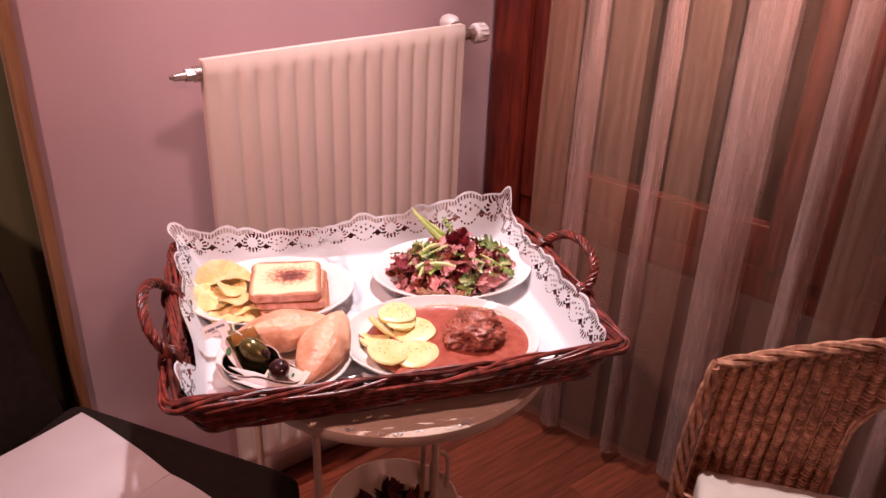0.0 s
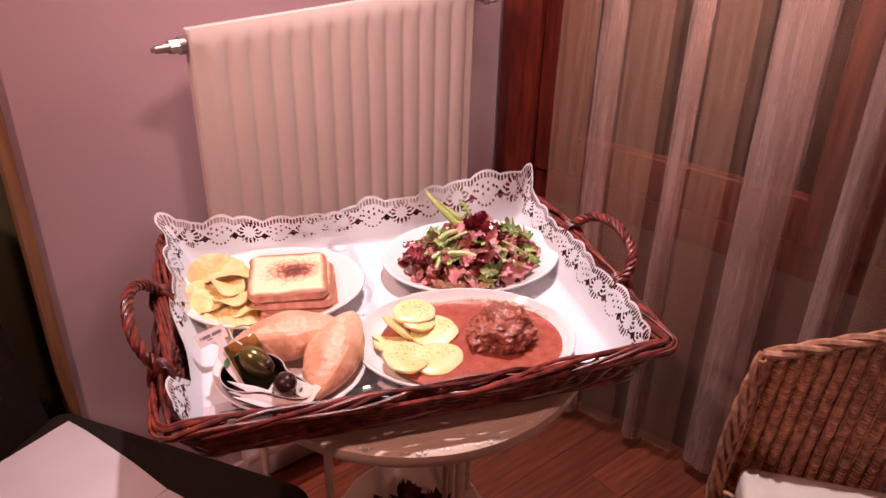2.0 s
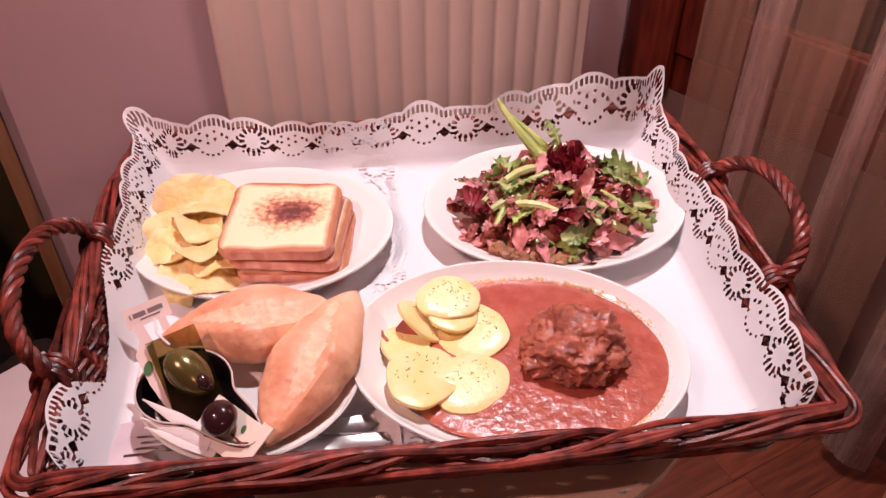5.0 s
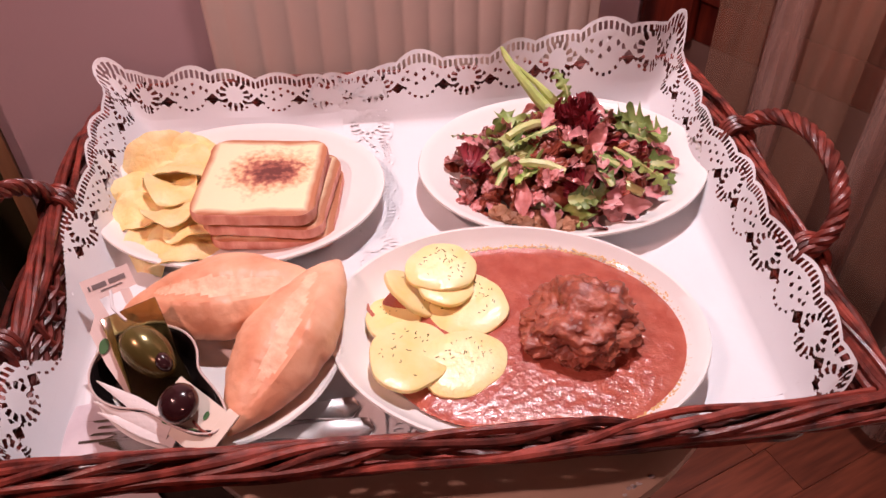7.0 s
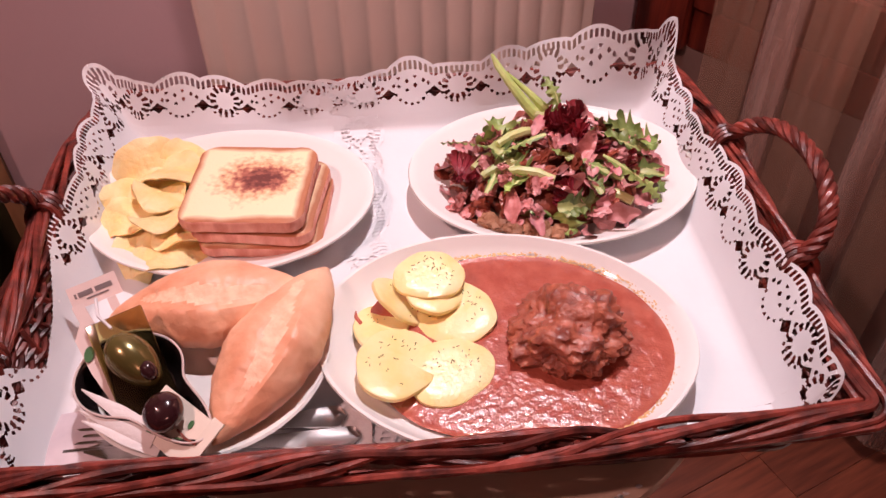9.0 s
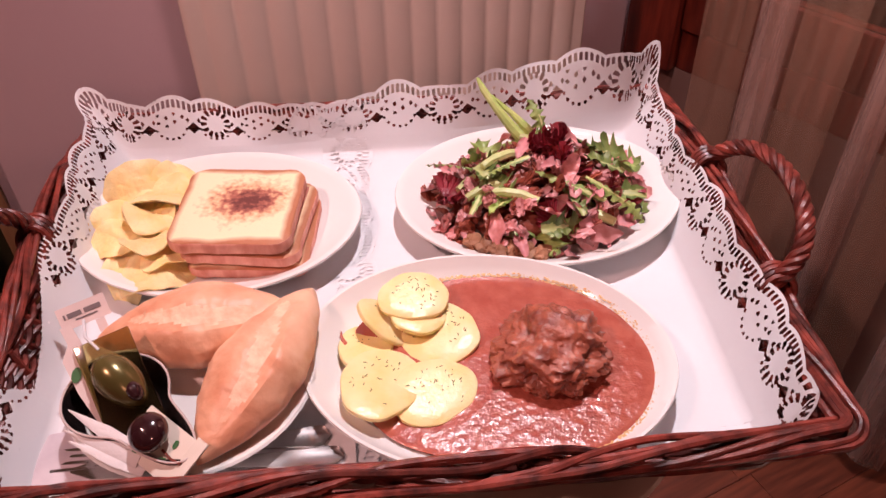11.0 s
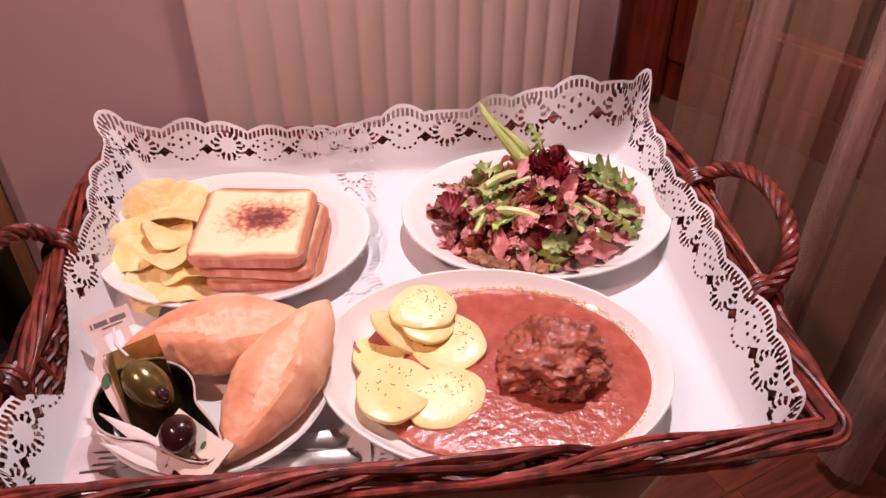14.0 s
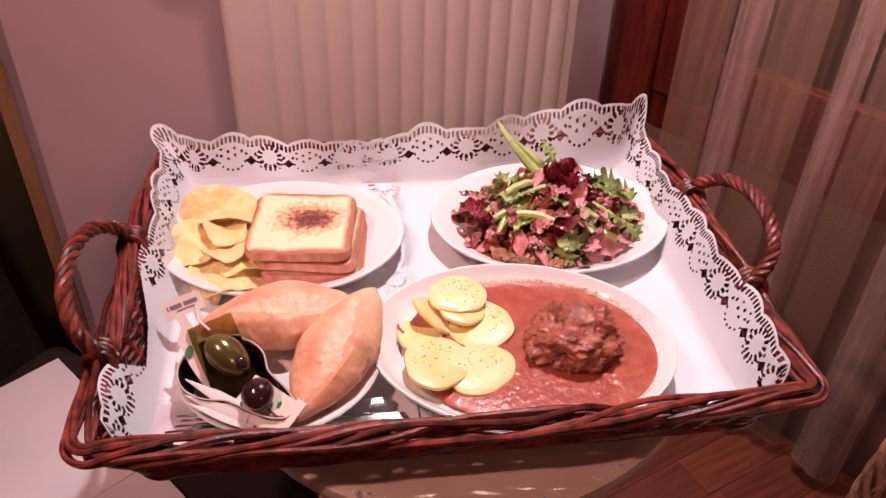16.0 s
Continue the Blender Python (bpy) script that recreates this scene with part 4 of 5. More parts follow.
def slice_shape(half, thick, r, seed, flat=True):
    """A bread slice: rounded square, soft edges; slot 0 toasted faces, slot 1 sides."""
    sh = Shape()
    ring, _ = rounded(half, half, r, 64)
    prof = [(0.93, 0.0), (0.985, 0.0012), (1.0, 0.003), (1.0, thick - 0.003), (0.988, thick - 0.0010), (0.955, thick), (0.7, thick + 0.0004), (0.35, thick + 0.0006)]
    verts = []
    for s, z in prof:
        for k, p in enumerate(ring):
            w = 1 + 0.010 * noise.noise((p.x * 60, p.y * 60, seed))
            verts.append((p.x * s * w, p.y * s * w, z + 0.0009 * noise.noise((p.x * s * 40, p.y * s * 40, seed + 4))))
    verts.append((0, 0, thick + 0.0006))
    n = 64
    f0, f1 = [], []
    for i in range(len(prof) - 1):
        for k in range(n):
            k2 = (k + 1) % n
            (f0 if i >= 4 else f1).append((i * n + k, i * n + k2, (i + 1) * n + k2, (i + 1) * n + k))
    f0 += [((len(prof) - 1) * n + k, (len(prof) - 1) * n + (k + 1) % n, len(prof) * n) for k in range(n)]
    f1.append(tuple(range(n))[::-1])
    sh.add(verts, f0, 0)
    k = len(sh.f)
    sh.f += f1
    sh.s += [1] * len(f1)
    return sh


z = 0.0
for i, (dx, dy, rz, th) in enumerate(((0.012, -0.001, 1, 0.0118), (0.008, 0.001, -3, 0.0125), (0.0, 0.0, 0, 0.0135))):
    part("bread_slice", slice_shape(0.0553, th, 0.0165, i * 7.0), [TOAST, SLICESIDE], sand, "toasted slice with a scorched patch" if i == 2 else "", m=pose(dx, dy, z, 0, 0, rz))
    z += th
    if i < 2:
        fill = Shape().sheet(lambda a, b, i=i: ((a - 0.5) * 0.092, (b - 0.5) * 0.092, 0.0016 + 0.0006 * noise.noise((a * 9, b * 9, i))), 16, 16, 0.0014)
        part("ham_slice", fill, HAM, sand, "thin ham filling", m=pose(dx, dy, z - 0.0002, 0, 0, rz))
        z += 0.0018

# ---- potato crisps ----
random.seed(21)


def crisp(r, seed, fold):
    """A thin crisp, folded over one way, with a crumpled, waving rim."""
    def fn(a, b):
        t, q = 2 * math.pi * a, b
        rr = r * q * (1 + 0.07 * math.sin(2 * t + seed) + 0.05 * math.sin(3 * t + seed * 2) + 0.02 * math.sin(9 * t + seed))
        x, y = rr * math.cos(t), rr * 0.82 * math.sin(t)
        return (x, y, -fold * x * x + 0.35 * fold * y * y + 0.0030 * q * q * math.sin(3 * t + seed) + 0.0040 * noise.noise((x * 55, y * 55, seed)) + 0.0013 * noise.noise((x * 190, y * 190, seed)) + 0.008)
    return Shape().sheet(fn, 48, 10, 0.0012)


crisps = [crisp(r, sd, f).mesh("crisp", CHIP) for r, sd, f in ((0.034, 0.3, 13.0), (0.031, 1.7, 18.0), (0.026, 2.9, 15.0), (0.028, 4.1, 24.0))]
CR = [(-0.216, 0.080, 0.026, -6, 4, 95, 1), (-0.222, 0.092, 0.022, 4, -4, 30, 2), (-0.240, 0.118, 0.030, 34, -8, 20, 0), (-0.214, 0.096, 0.034, 12, 8, 165, 0), (-0.252, 0.080, 0.018, 12, -22, 70, 1), (-0.246, 0.050, 0.022, 10, -10, 35, 2), (-0.219, 0.068, 0.030, 20, 24, 110, 3), (-0.206, 0.006, 0.016, 2, 4, 10, 0),
      (-0.214, 0.036, 0.026, 10, 40, 130, 3), (-0.228, 0.020, 0.013, -4, -8, 75, 1), (-0.204, 0.128, 0.024, 26, 6, 50, 1), (-0.226, 0.088, 0.014, 4, 6, 140, 1), (-0.232, 0.042, 0.011, 2, 4, 15, 3), (-0.204, 0.058, 0.018, 6, 14, 90, 2), (-0.196, 0.026, 0.020, 4, 20, 60, 2)]
for u, v, dz, rx, ry, rz, k in CR:
    solid("potato_crisp", crisps[k], None, "golden wavy potato crisp", "crisp", TRAY @ pose(u, v, PLATE_Z + dz, rx, ry, rz), "potato crisps beside the sandwich")

# ---- bread rolls ----


def roll(length, width, height, seed):
    """A pointed roll with a torn slash along its top. Slot 1 is the crumb of the slash."""
    nu, nv = 130, 80
    sh = Shape()
    verts, slots = [], []
    for i in range(nu + 1):
        a = -1 + 2 * i / nu
        g = max(1 - abs(a) ** 1.95, 0.0) ** 0.78 * (1 - 0.08 * abs(a)) + 0.004 + 0.05 * (1 - abs(a)) * math.sin(a * 3 + seed)
        for k in range(nv):
            t = 2 * math.pi * k / nv
            y, z = math.cos(t), math.sin(t)
            flat = 1.0 if z > 0 else 0.62
            p = Vector((a * length / 2, y * g * width / 2, (z * flat) * g * height / 2))
            line = 0.30 * math.sin(a * 2.0 + seed) + 0.35
            tt = math.pi / 2 + line
            dd = (t - tt)
            cut = math.exp(-((dd + 0.34) / 0.30) ** 2) * max(0, 1 - abs(a / 0.80) ** 4)
            lip = max(0.0, min(1.0, dd / 0.09 + 0.5)) * math.exp(-max(dd, 0) * 2.2) * max(0, 1 - abs(a / 0.8) ** 4)
            nz = 0.0018 * noise.noise(p * 45 + Vector((seed, 0, 0))) + 0.0008 * noise.noise(p * 160) + cut * 0.0012 * noise.noise(p * 240)
            p += p.normalized() * (nz - 0.0026 * cut + 0.0038 * lip)
            verts.append(p)
            slots.append(cut > 0.55 - 0.3 * noise.noise(p * 70))
    faces, s = [], []
    for i in range(nu):
        for k in range(nv):
            k2 = (k + 1) % nv
            faces.append((i * nv + k, (i + 1) * nv + k, (i + 1) * nv + k2, i * nv + k2))
            s.append(1 if slots[i * nv + k] else 0)
    sh.add(verts, faces)
    sh.s = s
    return sh


solid("bread_roll", roll(0.162, 0.072, 0.058, 1.0), [CRUST, FLOUR], "pointed golden-crusted bread roll with a slash", "bread roll", TRAY @ pose(-0.154, -0.081, PLATE_Z + 0.039, 4, -3, 4), "bread rolls on the side plate")
solid("bread_roll", roll(0.168, 0.069, 0.056, 2.4), [CRUST, FLOUR], "pointed golden-crusted bread roll across the plate's edge", "bread roll", TRAY @ pose(-0.101, -0.130, PLATE_Z + 0.040, -4, -5, 63), "bread rolls on the side plate")

# ---- black dipping cup with its packets ----
CUP = TRAY @ pose(-0.202, -0.148, PLATE_Z + 0.0155)


def lip_warp(t, r, z):
    d = abs((t - radians(315) + math.pi) % (2 * math.pi) - math.pi)
    return 1 + 1.22 * math.exp(-(d / 0.36) ** 2) * (r / 0.036) * (0.35 + 0.65 * z / 0.03)


cup = thing("dipping_cup", "glossy black ceramic dipping cup with a spout and a painted rim highlight", "cup", CUP)
part("bowl", Shape().lathe([(0.0, 0.0), (0.022, 0.0), (0.030, 0.006), (0.0365, 0.020), (0.0380, 0.0295), (0.0374, 0.0305), (0.0362, 0.0295), (0.0345, 0.020), (0.027, 0.008), (0.0, 0.005)], 128, warp=lip_warp), BLACKGLAZE, cup)
# glossy highlight along the black rim, laid on as a thin pale tube
rim = [(0.0374 * lip_warp(t, 0.0374, 0.0305) * math.cos(t), 0.0374 * lip_warp(t, 0.0374, 0.0305) * math.sin(t), 0.0309) for t in [2 * math.pi * i / 128 for i in range(128)]]
part("rim", Shape().tube(rim, 0.0009, 6, closed=True), RIMGLINT, cup, "pale line painted as the rim's highlight")
pk = thing("oil_packet", "green clear olive oil capsule on a hanging card", "packet", TRAY @ pose(-0.198, -0.146, PLATE_Z + 0.052, 34, -6, 22) @ Matrix.Diagonal((1.35, 1.3, 1.35, 1)))
part("blister", Shape().box((-0.0150, -0.030, -0.004), (0.0150, 0.030, -0.001), 0.0008), BLISTER, pk, "clear green plastic backing")
egg = Shape().lathe([(0.0, -0.018)] + [(0.0122 * math.sin(math.pi * i / 18) * (1 + 0.12 * math.cos(math.pi * i / 18)), -0.018 * math.cos(math.pi * i / 18)) for i in range(1, 18)] + [(0.0, 0.018)], 32)
part("capsule", egg, OLIVEGREEN, pk, "shiny olive-green oil capsule", m=pose(0.002, 0.001, 0.005, 90, 0, 20) @ Matrix.Diagonal((0.92, 0.95, 1.0, 1)))
part("bubble", Shape().lathe([(0.0, -0.006)] + [(0.0042 * math.sin(math.pi * i / 10), -0.006 * math.cos(math.pi * i / 10)) for i in range(1, 10)] + [(0.0, 0.006)], 20), VINEGAR, pk, "dark glossy hollow of the capsule", m=pose(0.0075, -0.008, 0.0125, 90, 0, 12))
part("seal", Shape().box((-0.013, -0.034, -0.004), (0.013, -0.0295, -0.0005), 0.0006), BLISTER, pk)
part("string", Shape().tube([(-0.002, 0.022, 0.006), (-0.006, 0.032, 0.004), (-0.004, 0.042, 0.002)], 0.0009, 5), PAPER, pk)
part("side_card", Shape().add([(-0.021, 0.006, -0.005), (-0.0155, -0.022, -0.005), (-0.010, 0.030, -0.005), (-0.012, 0.044, -0.005), (-0.018, 0.044, -0.005), (-0.017, 0.034, -0.005), (-0.0225, 0.026, -0.005)] + [(-0.021, 0.006, -0.0058), (-0.0155, -0.022, -0.0058), (-0.010, 0.030, -0.0058), (-0.012, 0.044, -0.0058), (-0.018, 0.044, -0.0058), (-0.017, 0.034, -0.0058), (-0.0225, 0.026, -0.0058)], [tuple(range(7)), tuple(range(13, 6, -1))] + [(i, i + 7, (i + 1) % 7 + 7, (i + 1) % 7) for i in range(7)]), PINKCARD, pk, "pale pink card", smooth=False)
part("leaf_print", Shape().lathe([(0.0, 0.0), (0.0025, 0.0), (0.0025, 0.0003), (0.0, 0.0003)], 12, 1.0, 1.8), GREENINK, pk, m=pose(-0.0184, 0.016, -0.0044, 0, 0, -30))
tag = thing("card_tag", "pale pink card tag with small grey print", "tag", TRAY @ pose(-0.245, -0.062, PLATE_Z + 0.046, 42, -4, 24))
part("card", Shape().box((-0.019, -0.009, -0.0004), (0.019, 0.009, 0.0004)), PINKCARD, tag)
for x0, x1, y0, y1 in ((-0.012, -0.001, -0.001, 0.003), (0.001, 0.014, -0.001, 0.003), (-0.007, 0.010, -0.0042, -0.0030), (-0.015, -0.0135, -0.001, 0.003)):
    part("print_bar", Shape().box((x0, y0, 0.0005), (x1, y1, 0.0008)), INK, tag)
part("neck", Shape().box((0.006, -0.020, -0.0005), (0.013, -0.0092, 0.0003)), PINKCARD, tag)
vi = thing("vinegar_packet", "dark round vinegar capsule on a cream card", "packet", TRAY @ pose(-0.164, -0.193, PLATE_Z + 0.047, 22, 4, -42) @ Matrix.Diagonal((1.28, 1.28, 1.28, 1)))
part("card", Shape().box((-0.018, -0.015, -0.001), (0.018, 0.012, 0.0), 0.0003), CARD, vi)
part("capsule", Shape().lathe([(0.0, 0.0005)] + [(0.0108 * math.sin(math.pi * i / 14), 0.0085 - 0.0082 * math.cos(math.pi * i / 14)) for i in range(1, 14)] + [(0.0, 0.0168)], 32), VINEGAR, vi, "shiny dark brown capsule", m=pose(-0.003, 0.001, 0))
part("flap", Shape().box((0.018, -0.020, -0.0008), (0.0255, 0.014, 0.0006), 0.0003), CARD, vi)
part("stem", Shape().tube([(0.006, -0.002, 0.0012), (0.013, -0.003, 0.0012), (0.020, -0.002, 0.0016)], 0.0008, 5), DARKWOOD, vi)
for x, y, r in ((-0.012, -0.009, 20), (-0.008, -0.011, 60), (0.009, -0.006, 120), (0.010, 0.004, 10), (-0.013, -0.005, 90)):
    part("leaf_print", Shape().lathe([(0.0, 0.0), (0.0014, 0.0), (0.0014, 0.0004), (0.0, 0.0004)], 8, 1.0, 1.8), GREENINK, vi, m=pose(x, y, 0.0003, 0, 0, r))
for k, (u, v, rz, rx) in enumerate(((-0.206, -0.178, -34, 24), (-0.204, -0.190, -27, 38), (-0.200, -0.196, -24, 12))):
    solid("paper_sachet", Shape().sheet(lambda a, b, k=k: ((a - 0.5) * 0.060, (b - 0.5) * 0.010 * min(1, 0.1 + 1.6 * a), 0.0006 * math.sin(math.pi * b) + 0.004 * (a - 0.5) ** 2), 14, 4, 0.0007), NAPKIN, "slim white paper sachet leaning on the cup", "sachet", TRAY @ pose(u, v, PLATE_Z + 0.045 - 0.003 * k, rx, 6, rz), "paper sachets")
solid("wet_wipe_sachet", Shape().sheet(lambda a, b: ((a - 0.5) * 0.075, (b - 0.5) * 0.05, 0.002 + 0.003 * math.sin(math.pi * a) * math.sin(math.pi * b)), 12, 8, 0.002), SACHET, "flat printed grey sachet on the doily", "sachet", TRAY @ pose(-0.250, -0.172, PZ + 0.006, 0, 0, 8))

# ---- napkin and cutlery ----
nap = thing("folded_napkin", "white folded paper napkin under the cutlery", "napkin", TRAY @ pose(-0.150, -0.186, PZ + 0.0026, 0, 0, 1.5))
for k in range(4):
    part("fold_layer", Shape().sheet(lambda a, b, k=k: ((a - 0.5) * (0.232 - 0.004 * k) + 0.002 * k, (b - 0.5) * (0.046 - 0.002 * k), 0.0012 + 0.0012 * k + 0.0005 * noise.noise((a * 8, b * 3, k))), 24, 4, 0.0009), NAPKIN, nap)


def cutlery(name, label, u, v, rz, kind):
    c = thing(name, label, name, TRAY @ pose(u, v, PZ + 0.0085, 0, 0, rz), "cutlery on the napkin")

    def fn(a, b):
        w = 0.0105 * (0.42 + 0.58 * min(1, a * 1.05) ** 1.6)
        end = math.sqrt(max(1 - max(0, (a - 0.93) / 0.07) ** 2, 0))
        return (-0.10 + a * 0.11, (b - 0.5) * 2 * w * max(end, 0.05) * 0.9, 0.0022 + 0.0014 * math.sin(a * 5) * (1 - (2 * b - 1) ** 2))
    part("grip", Shape().sheet(fn, 24, 8, 0.0018), STEEL, c)
    if kind == "fork":
        part("neck", Shape().sheet(lambda a, b: (-0.145 + a * 0.046, (b - 0.5) * (0.008 + 0.012 * (1 - a)), 0.002), 8, 4, 0.0018), STEEL, c)
        for k in range(4):
            part("tine", Shape().box((-0.19, -0.0098 + k * 0.0056, 0.0002), (-0.144, -0.0070 + k * 0.0056, 0.0022), 0.0006), STEEL, c)
    else:
        part("blade", Shape().sheet(lambda a, b: (-0.185 + a * 0.086, (b - 0.5) * 0.016 * min(1, a * 4 + 0.2), 0.002), 10, 4, 0.0016), STEEL, c)


cutlery("fork", "polished steel fork lying on the napkin", -0.062, -0.171, 1, "fork")
cutlery("knife", "polished steel knife lying on the napkin", -0.052, -0.190, -2, "knife")

# ---- stew ----
ST = P_STEW.matrix_basis
sauce = solid("stew_sauce", Shape().lathe([(0.0, 0.0), (0.86, 0.0), (0.885, 0.0006), (0.87, 0.0016), (0.80, 0.0022), (0.55, 0.0026), (0.25, 0.0028), (0.0, 0.0028)], 96, 0.1375, 0.1075, warp=lambda t, r, z: 1 + 0.012 * math.sin(5 * t + 1) + 0.008 * math.sin(11 * t)), SAUCE, "glossy red-brown stew sauce pooled on the plate", "sauce", ST @ pose(0.0105, 0, 0.0148))
random.seed(31)
beads = Shape()
for k in range(520):
    t = radians(random.uniform(-80, 118))
    r = 0.872 + 0.030 * random.random() ** 1.5
    s = random.uniform(0.0005, 0.0015)
    x, y = 0.0105 + r * 0.1375 * math.cos(t), r * 0.1075 * math.sin(t)
    q = math.hypot(x / 0.148, y / 0.109)
    zb = max(0.0164, 0.0147 + (q - 0.87) * 0.117) + 0.0003
    ring = [(x + s * math.cos(q), y + s * math.sin(q), zb) for q in [math.pi * i / 4 for i in range(8)]]
    ring.append((x, y, zb + 0.0005))
    beads.add(ring, [(i, (i + 1) % 8, 8) for i in range(8)])
solid("oil_beads", beads, OIL, "orange beads of oil round the sauce", "oil", ST, kind="stuff")


def lump(r, sx, sy, sz, seed, rough, sub=5):
    bm = bmesh.new()
    bmesh.ops.create_icosphere(bm, subdivisions=sub, radius=1)
    sh = Shape()
    vs = []
    for v in bm.verts:
        p = v.co.copy()
        q = p * 1.0 + Vector((seed, seed * 0.7, 0))
        d = 1 + 0.30 * noise.noise(q * 1.3) + rough * (0.17 * noise.noise(q * 2.6) + 0.07 * noise.noise(q * 6.0) + 0.035 * noise.noise(q * 13) + 0.018 * noise.noise(q * 27))
        p = Vector((p.x * sx, p.y * sy, max(p.z, -0.55) * sz)) * r * d
        vs.append(p)
    bm.verts.index_update()
    sh.add(vs, [[v.index for v in f.verts] for f in bm.faces])
    bm.free()
    return sh


def chunk(hx, hy, hz, seed):
    """A block of meat with a slack top and shaggy sides."""
    bm = bmesh.new()
    bmesh.ops.create_icosphere(bm, subdivisions=6, radius=1)
    sh, vs = Shape(), []
    for v in bm.verts:
        p = v.co.copy()
        p = p.lerp(p / (abs(p.x) ** 5 + abs(p.y) ** 5 + abs(p.z) ** 5) ** 0.2, 0.35)
        q = p + Vector((seed, seed * 0.7, 0))
        side = 1 - 0.45 * max(0.0, v.co.z)
        d = 1 + 0.30 * noise.noise(q * 1.3) + side * (0.22 * noise.noise(q * 3.0) + 0.13 * noise.noise(q * 6.5) + 0.060 * noise.noise(q * 13) + 0.030 * noise.noise(q * 27))
        lean = 1 + 0.10 * p.x
        vs.append(Vector((p.x * hx * d * (1 - 0.14 * max(p.z, 0)), p.y * hy * d * (1 - 0.10 * p.x) * (1 - 0.10 * max(p.z, 0)), max(p.z, -0.8) * hz * d * lean)))
    bm.verts.index_update()
    sh.add(vs, [[v.index for v in f.verts] for f in bm.faces])
    bm.free()
    return sh


solid("braised_meat", chunk(0.0405, 0.0350, 0.0240, 5.1), MEAT, "braised brown meat piece sitting in the sauce", "meat", TRAY @ pose(0.119, -0.127, PLATE_Z + 0.0345, 4, -3, -16))


def potato_slice(r, th, seed):
    prof = [(0.93, 0.0), (0.99, 0.0008), (1.0, th * 0.5), (0.992, th - 0.0008), (0.955, th), (0.55, th + 0.0002), (0.0, th + 0.0002)]
    return Shape().lathe(prof, 40, r, r * 0.88, warp=lambda t, rr, z: 1 + 0.05 * math.sin(2 * t + seed) + 0.035 * math.sin(3 * t + seed * 2.1) + 0.015 * math.sin(7 * t + seed))


random.seed(8)
PT = [(0.026, -0.150, 0.0185, 8, 2, 20, 0.033, 1.0), (-0.013, -0.142, 0.023, 8, 8, 70, 0.036, 2.2), (-0.008, -0.080, 0.024, 6, 40, 20, 0.027, 3.1), (0.036, -0.094, 0.020, 8, -6, 0, 0.033, 4.4), (0.020, -0.073, 0.028, 8, 4, 60, 0.027, 0.4), (0.017, -0.064, 0.035, 10, 2, 10, 0.028, 1.9), (-0.024, -0.098, 0.0165, 2, 10, 90, 0.026, 2.7)]
for k, (u, v, dz, rx, ry, rz, r, sd) in enumerate(PT):
    m = TRAY @ pose(u, v, PLATE_Z + dz + 0.0012, rx, ry, rz)
    ps = thing("potato_slice", "yellow boiled potato slice sprinkled with herbs", "potato", m, "potato slices beside the stew")
    part("slice", potato_slice(r, 0.0048, sd), POTATO, ps)
    hb = Shape()
    for j in range(30 if k in (0, 1, 3, 5) else 10):
        q, rr = random.gauss(1.0, 1.2), r * 0.75 * math.sqrt(random.random())
        x, y, a = rr * math.cos(q), rr * 0.88 * math.sin(q), random.uniform(0, 3.14)
        l, w = random.uniform(0.0005, 0.0016), 0.00032
        c, s = math.cos(a), math.sin(a)
        zz = 0.0048 + 0.0003
        hb.add([(x - l * c - w * s, y - l * s + w * c, zz), (x + l * c - w * s, y + l * s + w * c, zz), (x + l * c + w * s, y + l * s - w * c, zz), (x - l * c + w * s, y - l * s - w * c, zz), (x, y, zz + 0.0006)],
               [(0, 1, 4), (1, 2, 4), (2, 3, 4), (3, 0, 4)])
    tagged(part("herb_flakes", hb, HERB, ps, "dark green dried herb flakes"), kind="stuff")
solid("onion_strip", Shape().tube([(0, 0, 0), (0.004, 0.008, 0.002), (0.004, 0.016, 0.001), (0.007, 0.023, 0.0)], [0.0012, 0.002, 0.0018, 0.0008], 6), SAUCE, "curled reddish strip of onion on the plate", "onion", TRAY @ pose(-0.040, -0.104, PLATE_Z + 0.020, 0, 0, 25))

# ---- salad ----
random.seed(77)


def leaf(length, width, teeth, depth, curl, twist, seed, rib=0.12):
    """A salad leaf: lobed frilly outline, curled along and across; slot 1 is its pale rib and foot."""
    nu, nv = 40, 14
    sh = Shape()

    def fn(b, a):
        c = (b - 0.5) * 2
        w = width * (0.22 + 0.78 * math.sin(math.pi * min(0.03 + 0.95 * a ** 1.25, 1)) ** 0.8) * (1 if a < 0.94 else max(0.15, (1 - a) / 0.06))
        w *= 1 - depth * (0.5 + 0.5 * math.cos((a * teeth + 0.15 * c) * 2 * math.pi + seed)) * min(1, a * 2.2)
        y = c * w / 2
        bend = curl * length * math.sin(a * 2.2 + 0.2)
        frill = 0.12 * width * math.sin(a * teeth * 9 + seed + c) * abs(c) ** 2 * min(1, a * 2)
        z = bend + 0.30 * abs(c) ** 1.6 * w * (1 if seed % 2 < 1 else -0.6) + frill
        tw = twist * a
        return (a * length + 0.1 * frill, y * math.cos(tw), z + y * math.sin(tw) + 0.12 * length * math.sin(a * 5 + seed * 3) * 0.3)
    sh.grid(lambda b, a: fn(b, a), nv, nu)
    for j in range(nu):
        for i in range(nv):
            c = abs((i + 0.5) / nv - 0.5) * 2
            if c < rib * (1 - 0.6 * j / nu) + 1.6 * max(0, 0.42 - j / nu):
                sh.s[j * nv + i] = 1
    return sh


